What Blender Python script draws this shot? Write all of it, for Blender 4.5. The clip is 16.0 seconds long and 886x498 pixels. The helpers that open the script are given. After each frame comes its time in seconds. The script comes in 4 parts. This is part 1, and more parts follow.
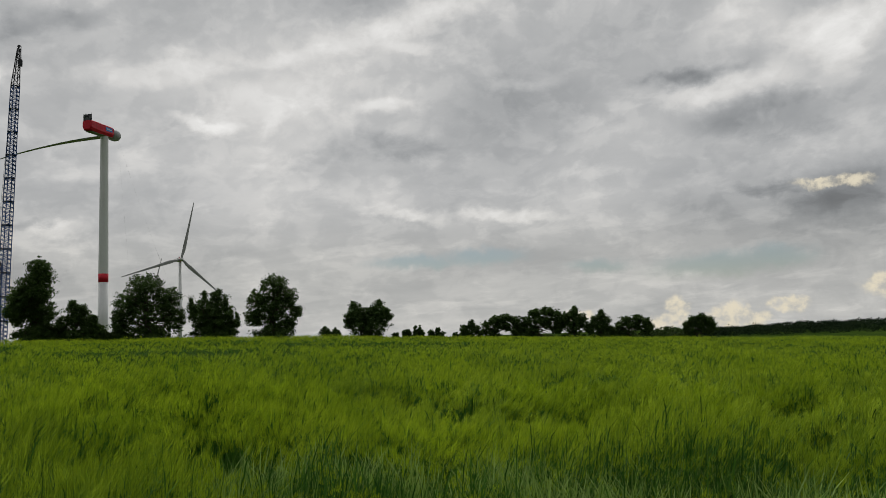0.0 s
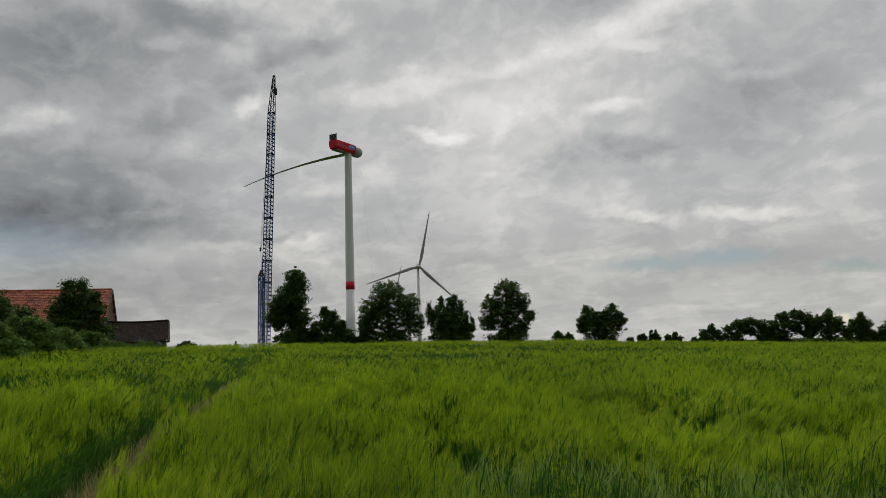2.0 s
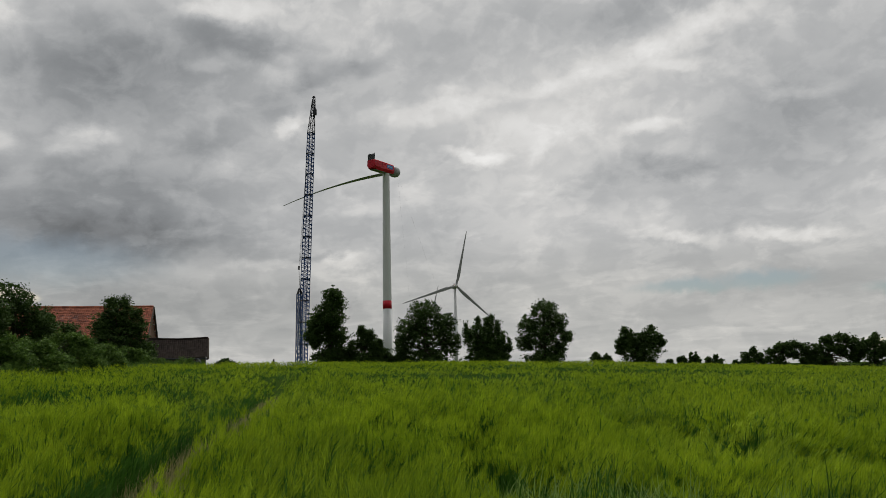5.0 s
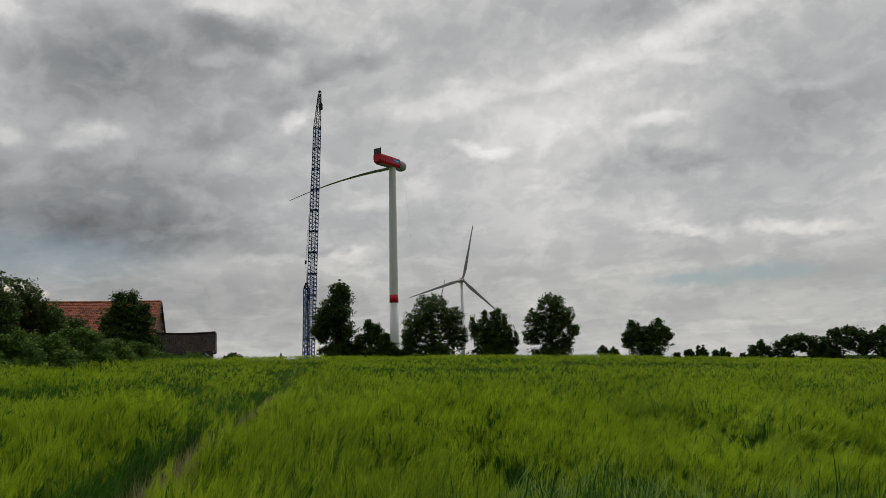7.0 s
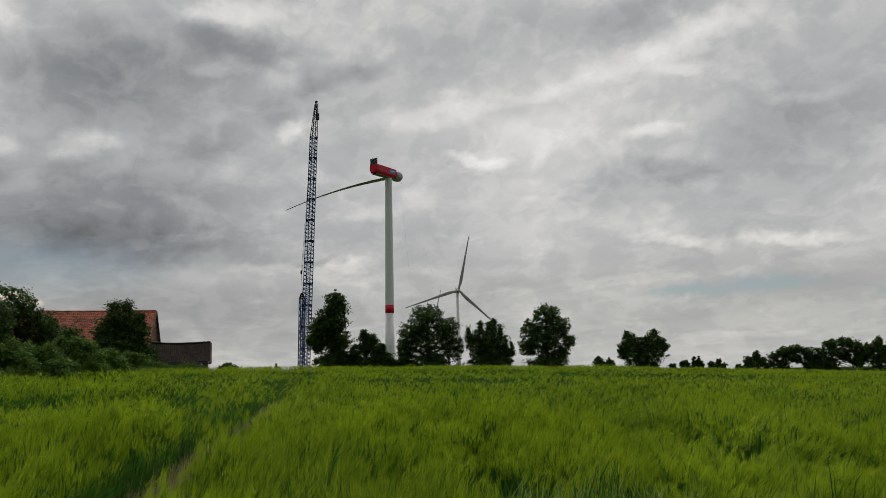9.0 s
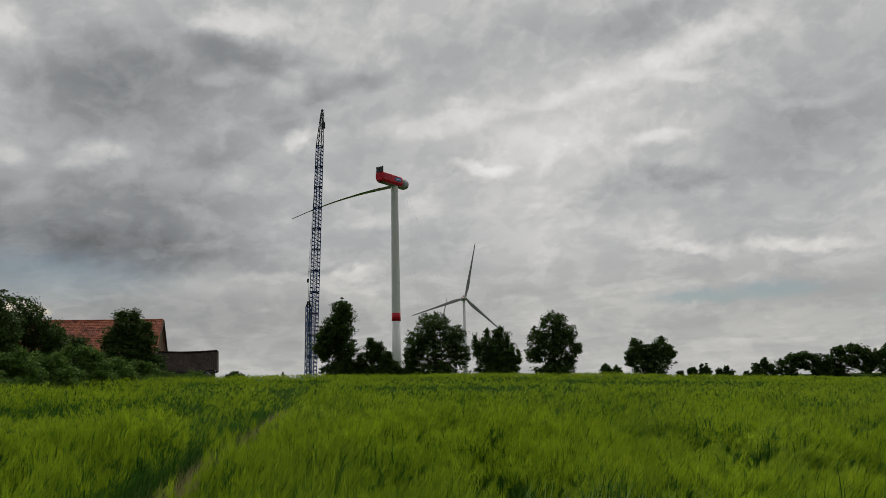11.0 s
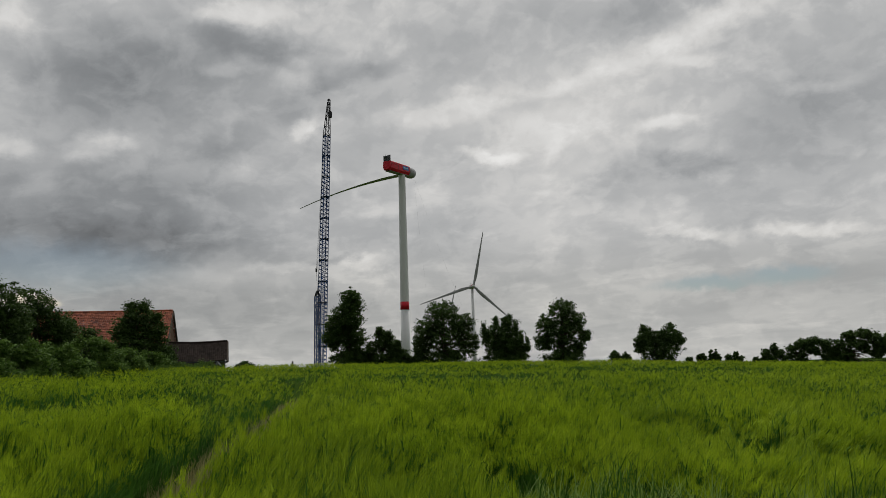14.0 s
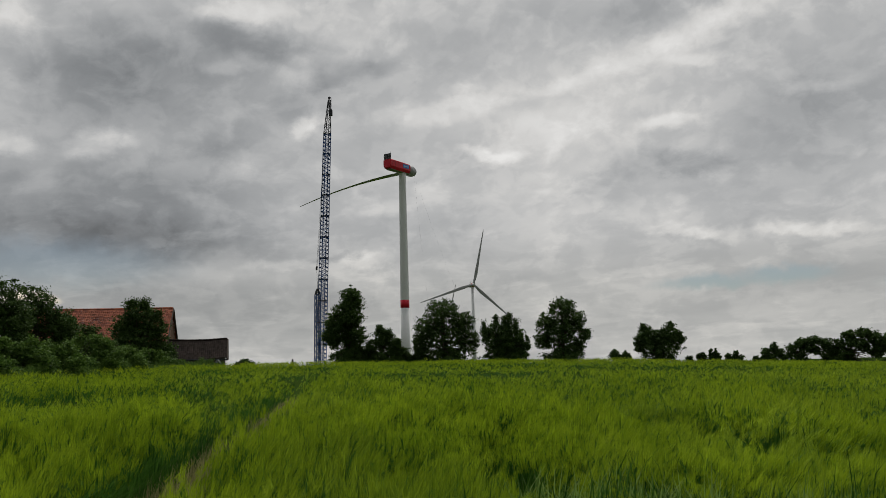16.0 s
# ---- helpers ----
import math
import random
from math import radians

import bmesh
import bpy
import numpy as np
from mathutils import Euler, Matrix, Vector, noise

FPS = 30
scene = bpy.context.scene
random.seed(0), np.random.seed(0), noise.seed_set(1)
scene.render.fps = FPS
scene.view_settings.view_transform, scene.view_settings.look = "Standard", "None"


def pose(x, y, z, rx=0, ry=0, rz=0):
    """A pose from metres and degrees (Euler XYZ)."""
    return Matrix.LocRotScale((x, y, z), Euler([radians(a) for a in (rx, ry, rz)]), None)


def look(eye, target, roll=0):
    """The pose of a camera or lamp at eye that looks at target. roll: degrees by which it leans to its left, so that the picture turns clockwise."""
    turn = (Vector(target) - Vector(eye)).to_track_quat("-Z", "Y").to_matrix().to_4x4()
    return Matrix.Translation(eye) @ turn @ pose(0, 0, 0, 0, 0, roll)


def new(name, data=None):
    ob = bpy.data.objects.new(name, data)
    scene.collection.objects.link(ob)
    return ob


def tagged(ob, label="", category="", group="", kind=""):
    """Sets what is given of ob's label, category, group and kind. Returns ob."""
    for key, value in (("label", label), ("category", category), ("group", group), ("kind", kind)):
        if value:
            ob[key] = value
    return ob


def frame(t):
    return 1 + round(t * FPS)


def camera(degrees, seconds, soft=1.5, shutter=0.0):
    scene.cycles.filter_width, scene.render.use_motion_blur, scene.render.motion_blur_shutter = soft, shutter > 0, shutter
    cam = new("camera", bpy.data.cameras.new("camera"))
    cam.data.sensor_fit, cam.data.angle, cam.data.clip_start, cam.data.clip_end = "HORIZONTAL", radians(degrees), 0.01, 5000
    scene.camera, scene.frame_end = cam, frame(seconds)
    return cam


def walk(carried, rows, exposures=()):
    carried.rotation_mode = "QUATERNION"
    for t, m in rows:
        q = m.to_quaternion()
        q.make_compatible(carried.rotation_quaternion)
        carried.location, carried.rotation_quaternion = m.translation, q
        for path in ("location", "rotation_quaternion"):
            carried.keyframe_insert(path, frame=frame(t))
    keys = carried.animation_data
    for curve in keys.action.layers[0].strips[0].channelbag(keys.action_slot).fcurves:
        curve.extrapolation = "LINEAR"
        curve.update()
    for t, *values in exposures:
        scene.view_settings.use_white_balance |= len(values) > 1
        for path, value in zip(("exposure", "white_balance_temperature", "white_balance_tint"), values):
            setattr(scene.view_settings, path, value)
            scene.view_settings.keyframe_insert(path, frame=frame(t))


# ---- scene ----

EYE = 1.65
cam = camera(56.0, 16.0, soft=0.8)
PATH = [
    (0.0, 95.889, 1.930, -22.142), (0.5, 95.919, 1.740, -15.840), (1.0, 96.224, 1.574, -11.382),
    (1.5, 96.489, 1.621, -8.490), (2.0, 96.689, 1.693, -6.293), (2.5, 97.292, 1.714, -4.952),
    (3.0, 97.721, 1.518, -4.263), (3.5, 98.084, 1.451, -4.432), (4.0, 98.098, 1.245, -4.283),
    (6.5, 97.864, 1.239, -3.347), (7.0, 97.691, 1.211, -3.333), (7.5, 97.895, 1.159, -3.459),
    (8.0, 98.103, 1.127, -3.804), (8.5, 98.192, 1.022, -3.821), (9.0, 98.396, 1.067, -3.632),
    (11.5, 98.960, 1.292, -3.119), (12.0, 98.884, 1.317, -3.034), (12.5, 98.964, 1.290, -2.859),
    (13.0, 98.645, 1.478, -2.878), (13.5, 98.234, 1.583, -2.827), (14.0, 98.157, 1.690, -2.549),
    (14.5, 98.227, 1.726, -2.201), (15.0, 98.388, 1.764, -2.243), (15.5, 98.314, 1.709, -2.513),
    (16.0, 98.042, 1.543, -2.552)]
walk(cam, [(t, pose(0, 0, EYE, rx, ry, rz)) for t, rx, ry, rz in PATH], exposures=[(0.0, 0.02), (9.0, 0.0), (11.5, -0.07), (16.0, -0.04)])
scene.view_settings.exposure = 0.0

# ---------------------------------------------------------------- sky and sun
SUN_AZ, SUN_EL = 6.0, 58.0
world = bpy.data.worlds.new("overcast_sky")
scene.world = world
world.use_nodes = True
wt = world.node_tree
wt.nodes.clear()


def wnode(kind, **values):
    n = wt.nodes.new(kind)
    for key, v in values.items():
        if key == "op":
            n.operation = v
        elif key.startswith("i"):
            slot = n.inputs[int(key[1:])]
            if hasattr(v, "is_output"):
                wt.links.new(v, slot)
            else:
                slot.default_value = v
    return n


def wmath(op, a, b=0.0, c=0.0):
    return wnode("ShaderNodeMath", op=op, i0=a, i1=b, i2=c).outputs[0]


def wsmooth(value, lo, hi, a, b):
    n = wt.nodes.new("ShaderNodeMapRange")
    n.interpolation_type = "SMOOTHERSTEP"
    wt.links.new(value, n.inputs[0])
    for k, v in enumerate((lo, hi, a, b)):
        n.inputs[k + 1].default_value = v
    return n.outputs[0]


way = wnode("ShaderNodeTexCoord").outputs["Generated"]
axes = wnode("ShaderNodeSeparateXYZ", i0=way)
bearing = wmath("MULTIPLY", wmath("ARCTAN2", axes.outputs[0], axes.outputs[1]), 57.2958)
rise = wmath("MULTIPLY", wmath("ARCSINE", axes.outputs[2]), 57.2958)
# cloud deck seen in perspective: flatter towards the horizon
lift = wmath("ADD", wmath("MAXIMUM", axes.outputs[2], 0.0), 0.24)
deck = wnode("ShaderNodeCombineXYZ", i0=wmath("DIVIDE", axes.outputs[0], lift), i1=wmath("DIVIDE", axes.outputs[1], lift), i2=0.37).outputs[0]


def wnoise(vector, scale, detail, rough, distortion=0.0):
    n = wt.nodes.new("ShaderNodeTexNoise")
    wt.links.new(vector, n.inputs["Vector"])
    n.inputs["Scale"].default_value, n.inputs["Detail"].default_value = scale, detail
    n.inputs["Roughness"].default_value, n.inputs["Distortion"].default_value = rough, distortion
    return n


angles = wnode("ShaderNodeCombineXYZ", i0=bearing, i1=rise, i2=0.0).outputs[0]
stretch = wnode("ShaderNodeVectorMath", op="MULTIPLY", i0=angles, i1=(1.0, 1.35, 1.0)).outputs[0]
curl = wnoise(stretch, 0.20, 8.0, 0.60).outputs["Color"]
curl = wnode("ShaderNodeVectorMath", op="SUBTRACT", i0=curl, i1=(0.5, 0.5, 0.5)).outputs[0]
curl = wnode("ShaderNodeVectorMath", op="MULTIPLY", i0=curl, i1=(6.0, 3.4, 0.0)).outputs[0]
bent = wnode("ShaderNodeVectorMath", op="ADD", i0=angles, i1=curl).outputs[0]

ripple = wnode("ShaderNodeVectorMath", op="SUBTRACT", i0=wnoise(angles, 0.8, 6.0, 0.6).outputs["Color"], i1=(0.5, 0.5, 0.5)).outputs[0]
near_bent = wnode("ShaderNodeVectorMath", op="ADD", i0=angles, i1=wnode("ShaderNodeVectorMath", op="MULTIPLY", i0=ripple, i1=(2.6, 1.3, 0.0)).outputs[0]).outputs[0]
shade_sum = None


def spot_mask(az, el, w, h, turn, source=None, inner=0.1):
    m = wt.nodes.new("ShaderNodeMapping")
    m.vector_type = "TEXTURE"
    wt.links.new(source or bent, m.inputs[0])
    m.inputs[1].default_value = (az, el, 0)
    m.inputs[2].default_value = (0, 0, radians(turn))
    m.inputs[3].default_value = (w, h, 1)
    far = wnode("ShaderNodeVectorMath", op="LENGTH", i0=m.outputs[0]).outputs["Value"]
    return wsmooth(far, inner, 1.35, 1.0, 0.0)


def cloud(az, el, w, h, turn, amount):
    """One cloud or gap: bearing, height, half width and half height in degrees; below nought it is dark."""
    global shade_sum
    mask = wmath("MULTIPLY", spot_mask(az, el, w, h, turn), amount)
    shade_sum = mask if shade_sum is None else wmath("ADD", shade_sum, mask)


cloud(-17.7, 19.2, 9.3, 3.7, 4, -0.50)
cloud(-9.8, 21.6, 5.4, 1.3, -5, -0.40)
cloud(-3.7, 20.0, 3.5, 1.0, 14, -0.32)
cloud(-20.0, 11.0, 12.0, 4.0, 0, -0.24)
cloud(-12.0, 15.3, 3.7, 2.0, 10, -0.28)
cloud(-24.0, 8.5, 11.0, 3.2, 0, -0.28)
cloud(-21.0, 9.0, 14.0, 7.0, 0, -0.16)
cloud(-14.8, 8.4, 8.5, 2.0, 0, -0.24)
cloud(-20.1, 15.0, 2.4, 0.9, 8, 0.38)
cloud(-25.2, 14.5, 2.1, 0.8, 0, 0.40)
cloud(-10.9, 14.0, 2.4, 1.3, 25, 0.22)
cloud(-6.8, 16.8, 1.5, 0.9, 50, 0.36)
cloud(-10.4, 23.7, 3.7, 1.0, 10, 0.45)
cloud(-12.6, 19.9, 1.6, 0.6, 0, 0.25)
cloud(-25.8, 22.0, 2.3, 1.2, 0, 0.30)
cloud(-8.4, 7.2, 2.4, 0.5, 2, 0.24)
cloud(-2.8, 7.3, 1.9, 0.5, 0, 0.32)
cloud(-4.7, 7.6, 1.6, 0.4, 0, -0.30)
cloud(-2.9, 23.5, 4.3, 2.3, 0, 0.22)
cloud(21.3, 21.4, 5.8, 1.2, 15, 0.40)
cloud(18.7, 15.7, 2.4, 0.7, 0, 0.36)
cloud(11.4, 16.3, 5.8, 1.7, 8, 0.25)
cloud(6.4, 14.5, 3.3, 0.6, -4, 0.38)
cloud(11.5, 18.9, 3.9, 0.8, 5, 0.25)
cloud(20.7, 19.6, 2.3, 0.6, 0, 0.30)
cloud(20.1, 12.8, 3.3, 1.0, -6, -0.46)
cloud(14.1, 12.1, 3.9, 1.9, 15, -0.34)
cloud(17.0, 22.8, 4.7, 1.4, 15, -0.32)
cloud(27.4, 14.6, 5.8, 3.7, 0, -0.22)
cloud(9.8, 22.9, 5.8, 1.6, 5, -0.16)
cloud(4.7, 20.8, 2.7, 2.3, 0, -0.15)
cloud(19.8, 8.5, 3.3, 0.5, 0, 0.32)
cloud(25.1, 8.4, 2.3, 0.5, 0, 0.34)
cloud(28.7, 8.2, 2.3, 0.5, 0, 0.34)
cloud(17.7, 9.0, 4.3, 1.6, 0, 0.10)
cloud(28.5, 16.8, 2.7, 0.5, 0, 0.22)
cloud(-14.0, 4.0, 13.0, 2.4, 0, -0.24)
cloud(48.5, 8.0, 4.8, 2.6, -8, -0.60)
cloud(45.0, 13.2, 6.0, 1.6, 3, -0.45)
cloud(44.0, 19.5, 4.5, 2.3, 0, 0.36)
cloud(30.0, 15.5, 6.5, 3.6, 6, -0.05)
cloud(44.0, 6.0, 9.0, 5.0, 0, -0.18)
cloud(1.0, 12.0, 6.0, 10.0, 0, -0.08)
cloud(39.6, 16.5, 3.5, 0.8, 0, -0.55)
cloud(48.4, 17.7, 4.3, 1.9, 10, 0.50)
cloud(42.4, 15.1, 4.7, 1.6, 0, 0.40)
cloud(43.3, 8.8, 2.3, 0.5, 0, -0.35)

cloud(11.0, 15.0, 12.0, 9.0, 0, 0.26)
cloud(-19.0, 15.0, 16.0, 12.0, 0, -0.10)
cloud(-7.0, 18.2, 4.0, 1.4, 18, -0.26)
cloud(2.5, 17.5, 5.5, 1.1, 10, 0.26)
cloud(-1.0, 11.5, 5.0, 1.1, 4, 0.18)
cloud(26.0, 5.0, 8.0, 4.0, 0, -0.08)
# layers lie flatter towards the horizon and slant a little higher up
level = wmath("MULTIPLY", wmath("LOGARITHM", wmath("ADD", wmath("MAXIMUM", rise, 0.0), 5.0), 2.71828), 20.0)
slant = wmath("MULTIPLY", bearing, -0.10)
layer = wnode("ShaderNodeCombineXYZ", i0=wmath("MULTIPLY", bearing, 0.62), i1=wmath("ADD", level, slant), i2=2.7).outputs[0]
lcurl = wnode("ShaderNodeVectorMath", op="SUBTRACT", i0=wnoise(layer, 0.16, 5.0, 0.55).outputs["Color"], i1=(0.5, 0.5, 0.5)).outputs[0]
layer = wnode("ShaderNodeVectorMath", op="ADD", i0=layer, i1=wnode("ShaderNodeVectorMath", op="MULTIPLY", i0=lcurl, i1=(4.5, 3.0, 0.0)).outputs[0]).outputs[0]
big = wmath("SUBTRACT", wnoise(deck, 1.1, 7.0, 0.50, 0.4).outputs[0], 0.5)
streaks = wmath("SUBTRACT", wnoise(layer, 0.20, 9.0, 0.58).outputs[0], 0.5)
wisps = wsmooth(wnoise(layer, 0.42, 8.0, 0.58, 0.15).outputs[0], 0.46, 0.68, -0.25, 0.75)
curds = wsmooth(wnoise(stretch, 0.36, 9.0, 0.56, 0.3).outputs[0], 0.42, 0.60, -0.5, 0.5)
fine = wmath("ADD", wmath("MULTIPLY", streaks, 0.75), wmath("ADD", wmath("MULTIPLY", wisps, 0.17), wmath("MULTIPLY", curds, 0.13)))
raw_sum = wmath("ADD", wmath("MULTIPLY", shade_sum, 1.12), wmath("ADD", wmath("MULTIPLY", big, 0.35), fine))
# thick parts differ less than thin ones
mix_sum = wmath("ADD", wmath("MULTIPLY", wmath("MAXIMUM", raw_sum, 0.0), 0.90), wmath("MULTIPLY", wmath("MINIMUM", raw_sum, 0.0), 0.68))
# an overcast sky grows brighter towards the zenith
overhead = wsmooth(rise, 24.0, 75.0, 0.475, 1.15)
bright = wmath("MAXIMUM", wmath("MULTIPLY", overhead, wmath("ADD", mix_sum, 1.0)), 0.09)
# brighter round the veiled sun, duller away from it
toward = wnode("ShaderNodeVectorMath", op="DOT_PRODUCT", i0=way, i1=(math.sin(radians(SUN_AZ)), math.cos(radians(SUN_AZ)), 0.0)).outputs["Value"]
bright = wmath("MULTIPLY", bright, wsmooth(toward, -0.9, 0.70, 0.42, 1.0))
tone = wt.nodes.new("ShaderNodeValToRGB")
wt.links.new(wmath("ADD", mix_sum, 0.5), tone.inputs[0])
tone.color_ramp.elements[0].position, tone.color_ramp.elements[0].color = 0.0, (0.95, 0.99, 1.03, 1)
tone.color_ramp.elements[1].position, tone.color_ramp.elements[1].color = 0.80, (1.01, 1.0, 0.98, 1)
# the air near the horizon is creamier
low_air = wnode("ShaderNodeMixRGB", i0=wsmooth(rise, 3.0, 11.0, 1.0, 0.0), i1=(1, 1, 1, 1), i2=(1.012, 1.0, 0.965, 1)).outputs[0]
tinted = wnode("ShaderNodeVectorMath", op="MULTIPLY", i0=tone.outputs[0], i1=low_air).outputs[0]
deck_colour = wnode("ShaderNodeVectorMath", op="SCALE", i0=tinted)
wt.links.new(wmath("MULTIPLY", bright, 10.0), deck_colour.inputs["Scale"])
# sunlit cumulus low in the distance
heaps = None
for az, el, w, h in ((37.9, 1.25, 0.75, 0.75), (37.2, 0.35, 1.3, 0.5), (41.2, 0.75, 1.1, 0.85), (42.4, 0.2, 1.2, 0.5), (44.6, 1.2, 1.35, 0.5), (50.5, 2.2, 1.5, 0.7), (47.8, 8.7, 2.2, 0.4), (-23.8, 4.9, 1.7, 0.4), (31.5, 0.9, 0.9, 0.4)):
    m = spot_mask(az, el, w, h, 0, near_bent, 0.6)
    heaps = m if heaps is None else wmath("MAXIMUM", heaps, m)
puff = wmath("MULTIPLY", heaps, wsmooth(wnoise(angles, 1.3, 6.0, 0.6).outputs[0], 0.28, 0.66, 0.15, 0.95))
warm = wnode("ShaderNodeMixRGB", i0=puff, i1=deck_colour.outputs[0], i2=(7.4, 6.7, 5.2, 1)).outputs[0]
# thin gaps where the blue shows
gap = None
for az, el, w, h in ((20.6, 5.0, 4.0, 0.6), (25.0, 5.2, 3.6, 0.7), (40.6, 4.0, 5.0, 1.0), (44.0, 4.3, 3.2, 0.9), (33.0, 4.3, 2.5, 0.5), (-23.0, 7.0, 9.0, 1.9)):
    m = spot_mask(az, el, w, h, 0, near_bent)
    m = wmath("MULTIPLY", m, 0.55) if az < 0 else m
    gap = m if gap is None else wmath("MAXIMUM", gap, m)
sky = wt.nodes.new("ShaderNodeTexSky")
sky.sky_type, sky.sun_disc = "NISHITA", False
sky.sun_elevation, sky.sun_rotation = radians(SUN_EL), radians(SUN_AZ)
thin = wnode("ShaderNodeVectorMath", op="SCALE", i0=sky.outputs[0])
thin.inputs["Scale"].default_value = 0.54
blue = wnode("ShaderNodeMixRGB", i0=wmath("MULTIPLY", gap, 0.9), i1=warm, i2=thin.outputs[0]).outputs[0]
back = wnode("ShaderNodeBackground", i0=blue, i1=0.1)
wt.links.new(back.outputs[0], wnode("ShaderNodeOutputWorld").inputs[0])

sun_data = bpy.data.lights.new("sun", "SUN")
sun_data.energy, sun_data.angle, sun_data.color = 1.5, radians(12), (1.0, 0.96, 0.90)
sun = new("sun", sun_data)
sun.matrix_world = look((60 * math.sin(radians(SUN_AZ)), 60 * math.cos(radians(SUN_AZ)), 60 * math.tan(radians(SUN_EL))), (0, 0, 0))


# ---------------------------------------------------------------- materials
def material(name, dark, light, scale=4.0, rough=0.7, metal=0.0, bump=0.2, coarse=None, island=0.0, object_random=0.0, through_light=0.0, spec=0.3):
    """Two noises, coarse and fine, mix a dark and a light tone; the fine one gives relief too."""
    m = bpy.data.materials.new(name)
    m.use_nodes = True
    nt = m.node_tree
    bsdf = nt.nodes["Principled BSDF"]
    bsdf.inputs["Roughness"].default_value, bsdf.inputs["Metallic"].default_value = rough, metal
    bsdf.inputs["Specular IOR Level"].default_value = spec
    coord = nt.nodes.new("ShaderNodeTexCoord").outputs["Object"]
    sums = []
    for s, detail, weight in ((scale, 6.0, 0.5), (coarse or scale * 0.12, 3.0, 0.5)):
        n = nt.nodes.new("ShaderNodeTexNoise")
        nt.links.new(coord, n.inputs["Vector"])
        n.inputs["Scale"].default_value, n.inputs["Detail"].default_value = s, detail
        sums.append((n.outputs[0], weight))

    def add(a, b, w):
        k = nt.nodes.new("ShaderNodeMath")
        k.operation = "MULTIPLY_ADD"
        nt.links.new(b, k.inputs[0])
        k.inputs[1].default_value = w
        if a is None:
            k.inputs[2].default_value = 0.0
        else:
            nt.links.new(a, k.inputs[2])
        return k.outputs[0]

    total = add(add(None, sums[0][0], 0.5), sums[1][0], 0.5)
    if island:
        total = add(total, nt.nodes.new("ShaderNodeNewGeometry").outputs["Random Per Island"], island)
    if object_random:
        total = add(total, nt.nodes.new("ShaderNodeObjectInfo").outputs["Random"], object_random)
    extra = island + object_random
    ramp = nt.nodes.new("ShaderNodeValToRGB")
    ramp.color_ramp.elements[0].position, ramp.color_ramp.elements[0].color = 0.3 + 0.15 * extra, (*dark, 1)
    ramp.color_ramp.elements[1].position, ramp.color_ramp.elements[1].color = 0.7 + 0.75 * extra, (*light, 1)
    nt.links.new(total, ramp.inputs[0])
    nt.links.new(ramp.outputs[0], bsdf.inputs["Base Color"])
    if bump:
        b = nt.nodes.new("ShaderNodeBump")
        b.inputs["Strength"].default_value, b.inputs["Distance"].default_value = bump, 0.05
        nt.links.new(sums[0][0], b.inputs["Height"])
        nt.links.new(b.outputs[0], bsdf.inputs["Normal"])
    if through_light:
        leafy = nt.nodes.new("ShaderNodeBsdfTranslucent")
        nt.links.new(ramp.outputs[0], leafy.inputs[0])
        mixed = nt.nodes.new("ShaderNodeMixShader")
        mixed.inputs[0].default_value = through_light
        nt.links.new(bsdf.outputs[0], mixed.inputs[1])
        nt.links.new(leafy.outputs[0], mixed.inputs[2])
        nt.links.new(mixed.outputs[0], nt.nodes["Material Output"].inputs[0])
    return m


SOIL = material("soil_and_short_grass", (0.016, 0.034, 0.006), (0.05, 0.085, 0.014), 3.0, 1.0, coarse=0.05, bump=0.4, spec=0.0)
LEAF = material("barley_leaf", (0.013, 0.052, 0.010), (0.080, 0.190, 0.024), 1.2, 0.6, coarse=0.35, island=0.6, bump=0, through_light=0.22, spec=0.06)
# tuft-sized tone patches mix the ears' own yellowing with painted-in tuft shading
AWN = material("barley_awn", (0.050, 0.130, 0.006), (0.50, 0.64, 0.034), 3.2, 0.7, coarse=0.45, island=0.22, bump=0, through_light=0.35, spec=0.05)
LODGED = material("lodged_leaf", (0.05, 0.145, 0.018), (0.29, 0.42, 0.085), 2.0, 0.6, coarse=0.5, island=0.6, bump=0, through_light=0.25)
STRAW = material("dry_grass", (0.10, 0.12, 0.04), (0.42, 0.37, 0.16), 2.0, 0.8, coarse=0.5, island=0.5, bump=0, through_light=0.3)
# clump-sized noise paints lit clumps and dark gaps into the leaf colour
TREE_LEAF = material("tree_leaf", (0.014, 0.034, 0.008), (0.090, 0.155, 0.034), 0.9, 0.7, coarse=0.25, island=0.35, bump=0, through_light=0.2, spec=0.15)
SHRUB_LEAF = material("shrub_leaf", (0.028, 0.070, 0.014), (0.165, 0.275, 0.048), 0.8, 0.65, coarse=0.3, island=0.4, bump=0, through_light=0.25, spec=0.15)
FAR_LEAF = material("far_wood_leaf", (0.012, 0.024, 0.013), (0.032, 0.052, 0.026), 0.2, 1.0, coarse=0.02, island=0.3, bump=0, spec=0.0)
BARK = material("bark", (0.03, 0.025, 0.018), (0.10, 0.085, 0.06), 9.0, 0.95, bump=0.8)
TOWER = material("tower_paint", (0.68, 0.69, 0.69), (0.78, 0.79, 0.79), 2.0, 0.45, coarse=0.08, bump=0.03)
BLADE = material("blade_gelcoat", (0.32, 0.32, 0.33), (0.42, 0.42, 0.43), 1.5, 0.4, coarse=0.1, bump=0.02)
RED = material("red_paint", (0.52, 0.010, 0.026), (0.68, 0.018, 0.040), 1.5, 0.45, coarse=0.2, bump=0.03)
BLUE_SIGN = material("blue_sign", (0.03, 0.20, 0.55), (0.05, 0.26, 0.65), 2.0, 0.4, bump=0)
WHITE = material("white_paint", (0.70, 0.71, 0.72), (0.82, 0.82, 0.82), 3.0, 0.5, bump=0.02)
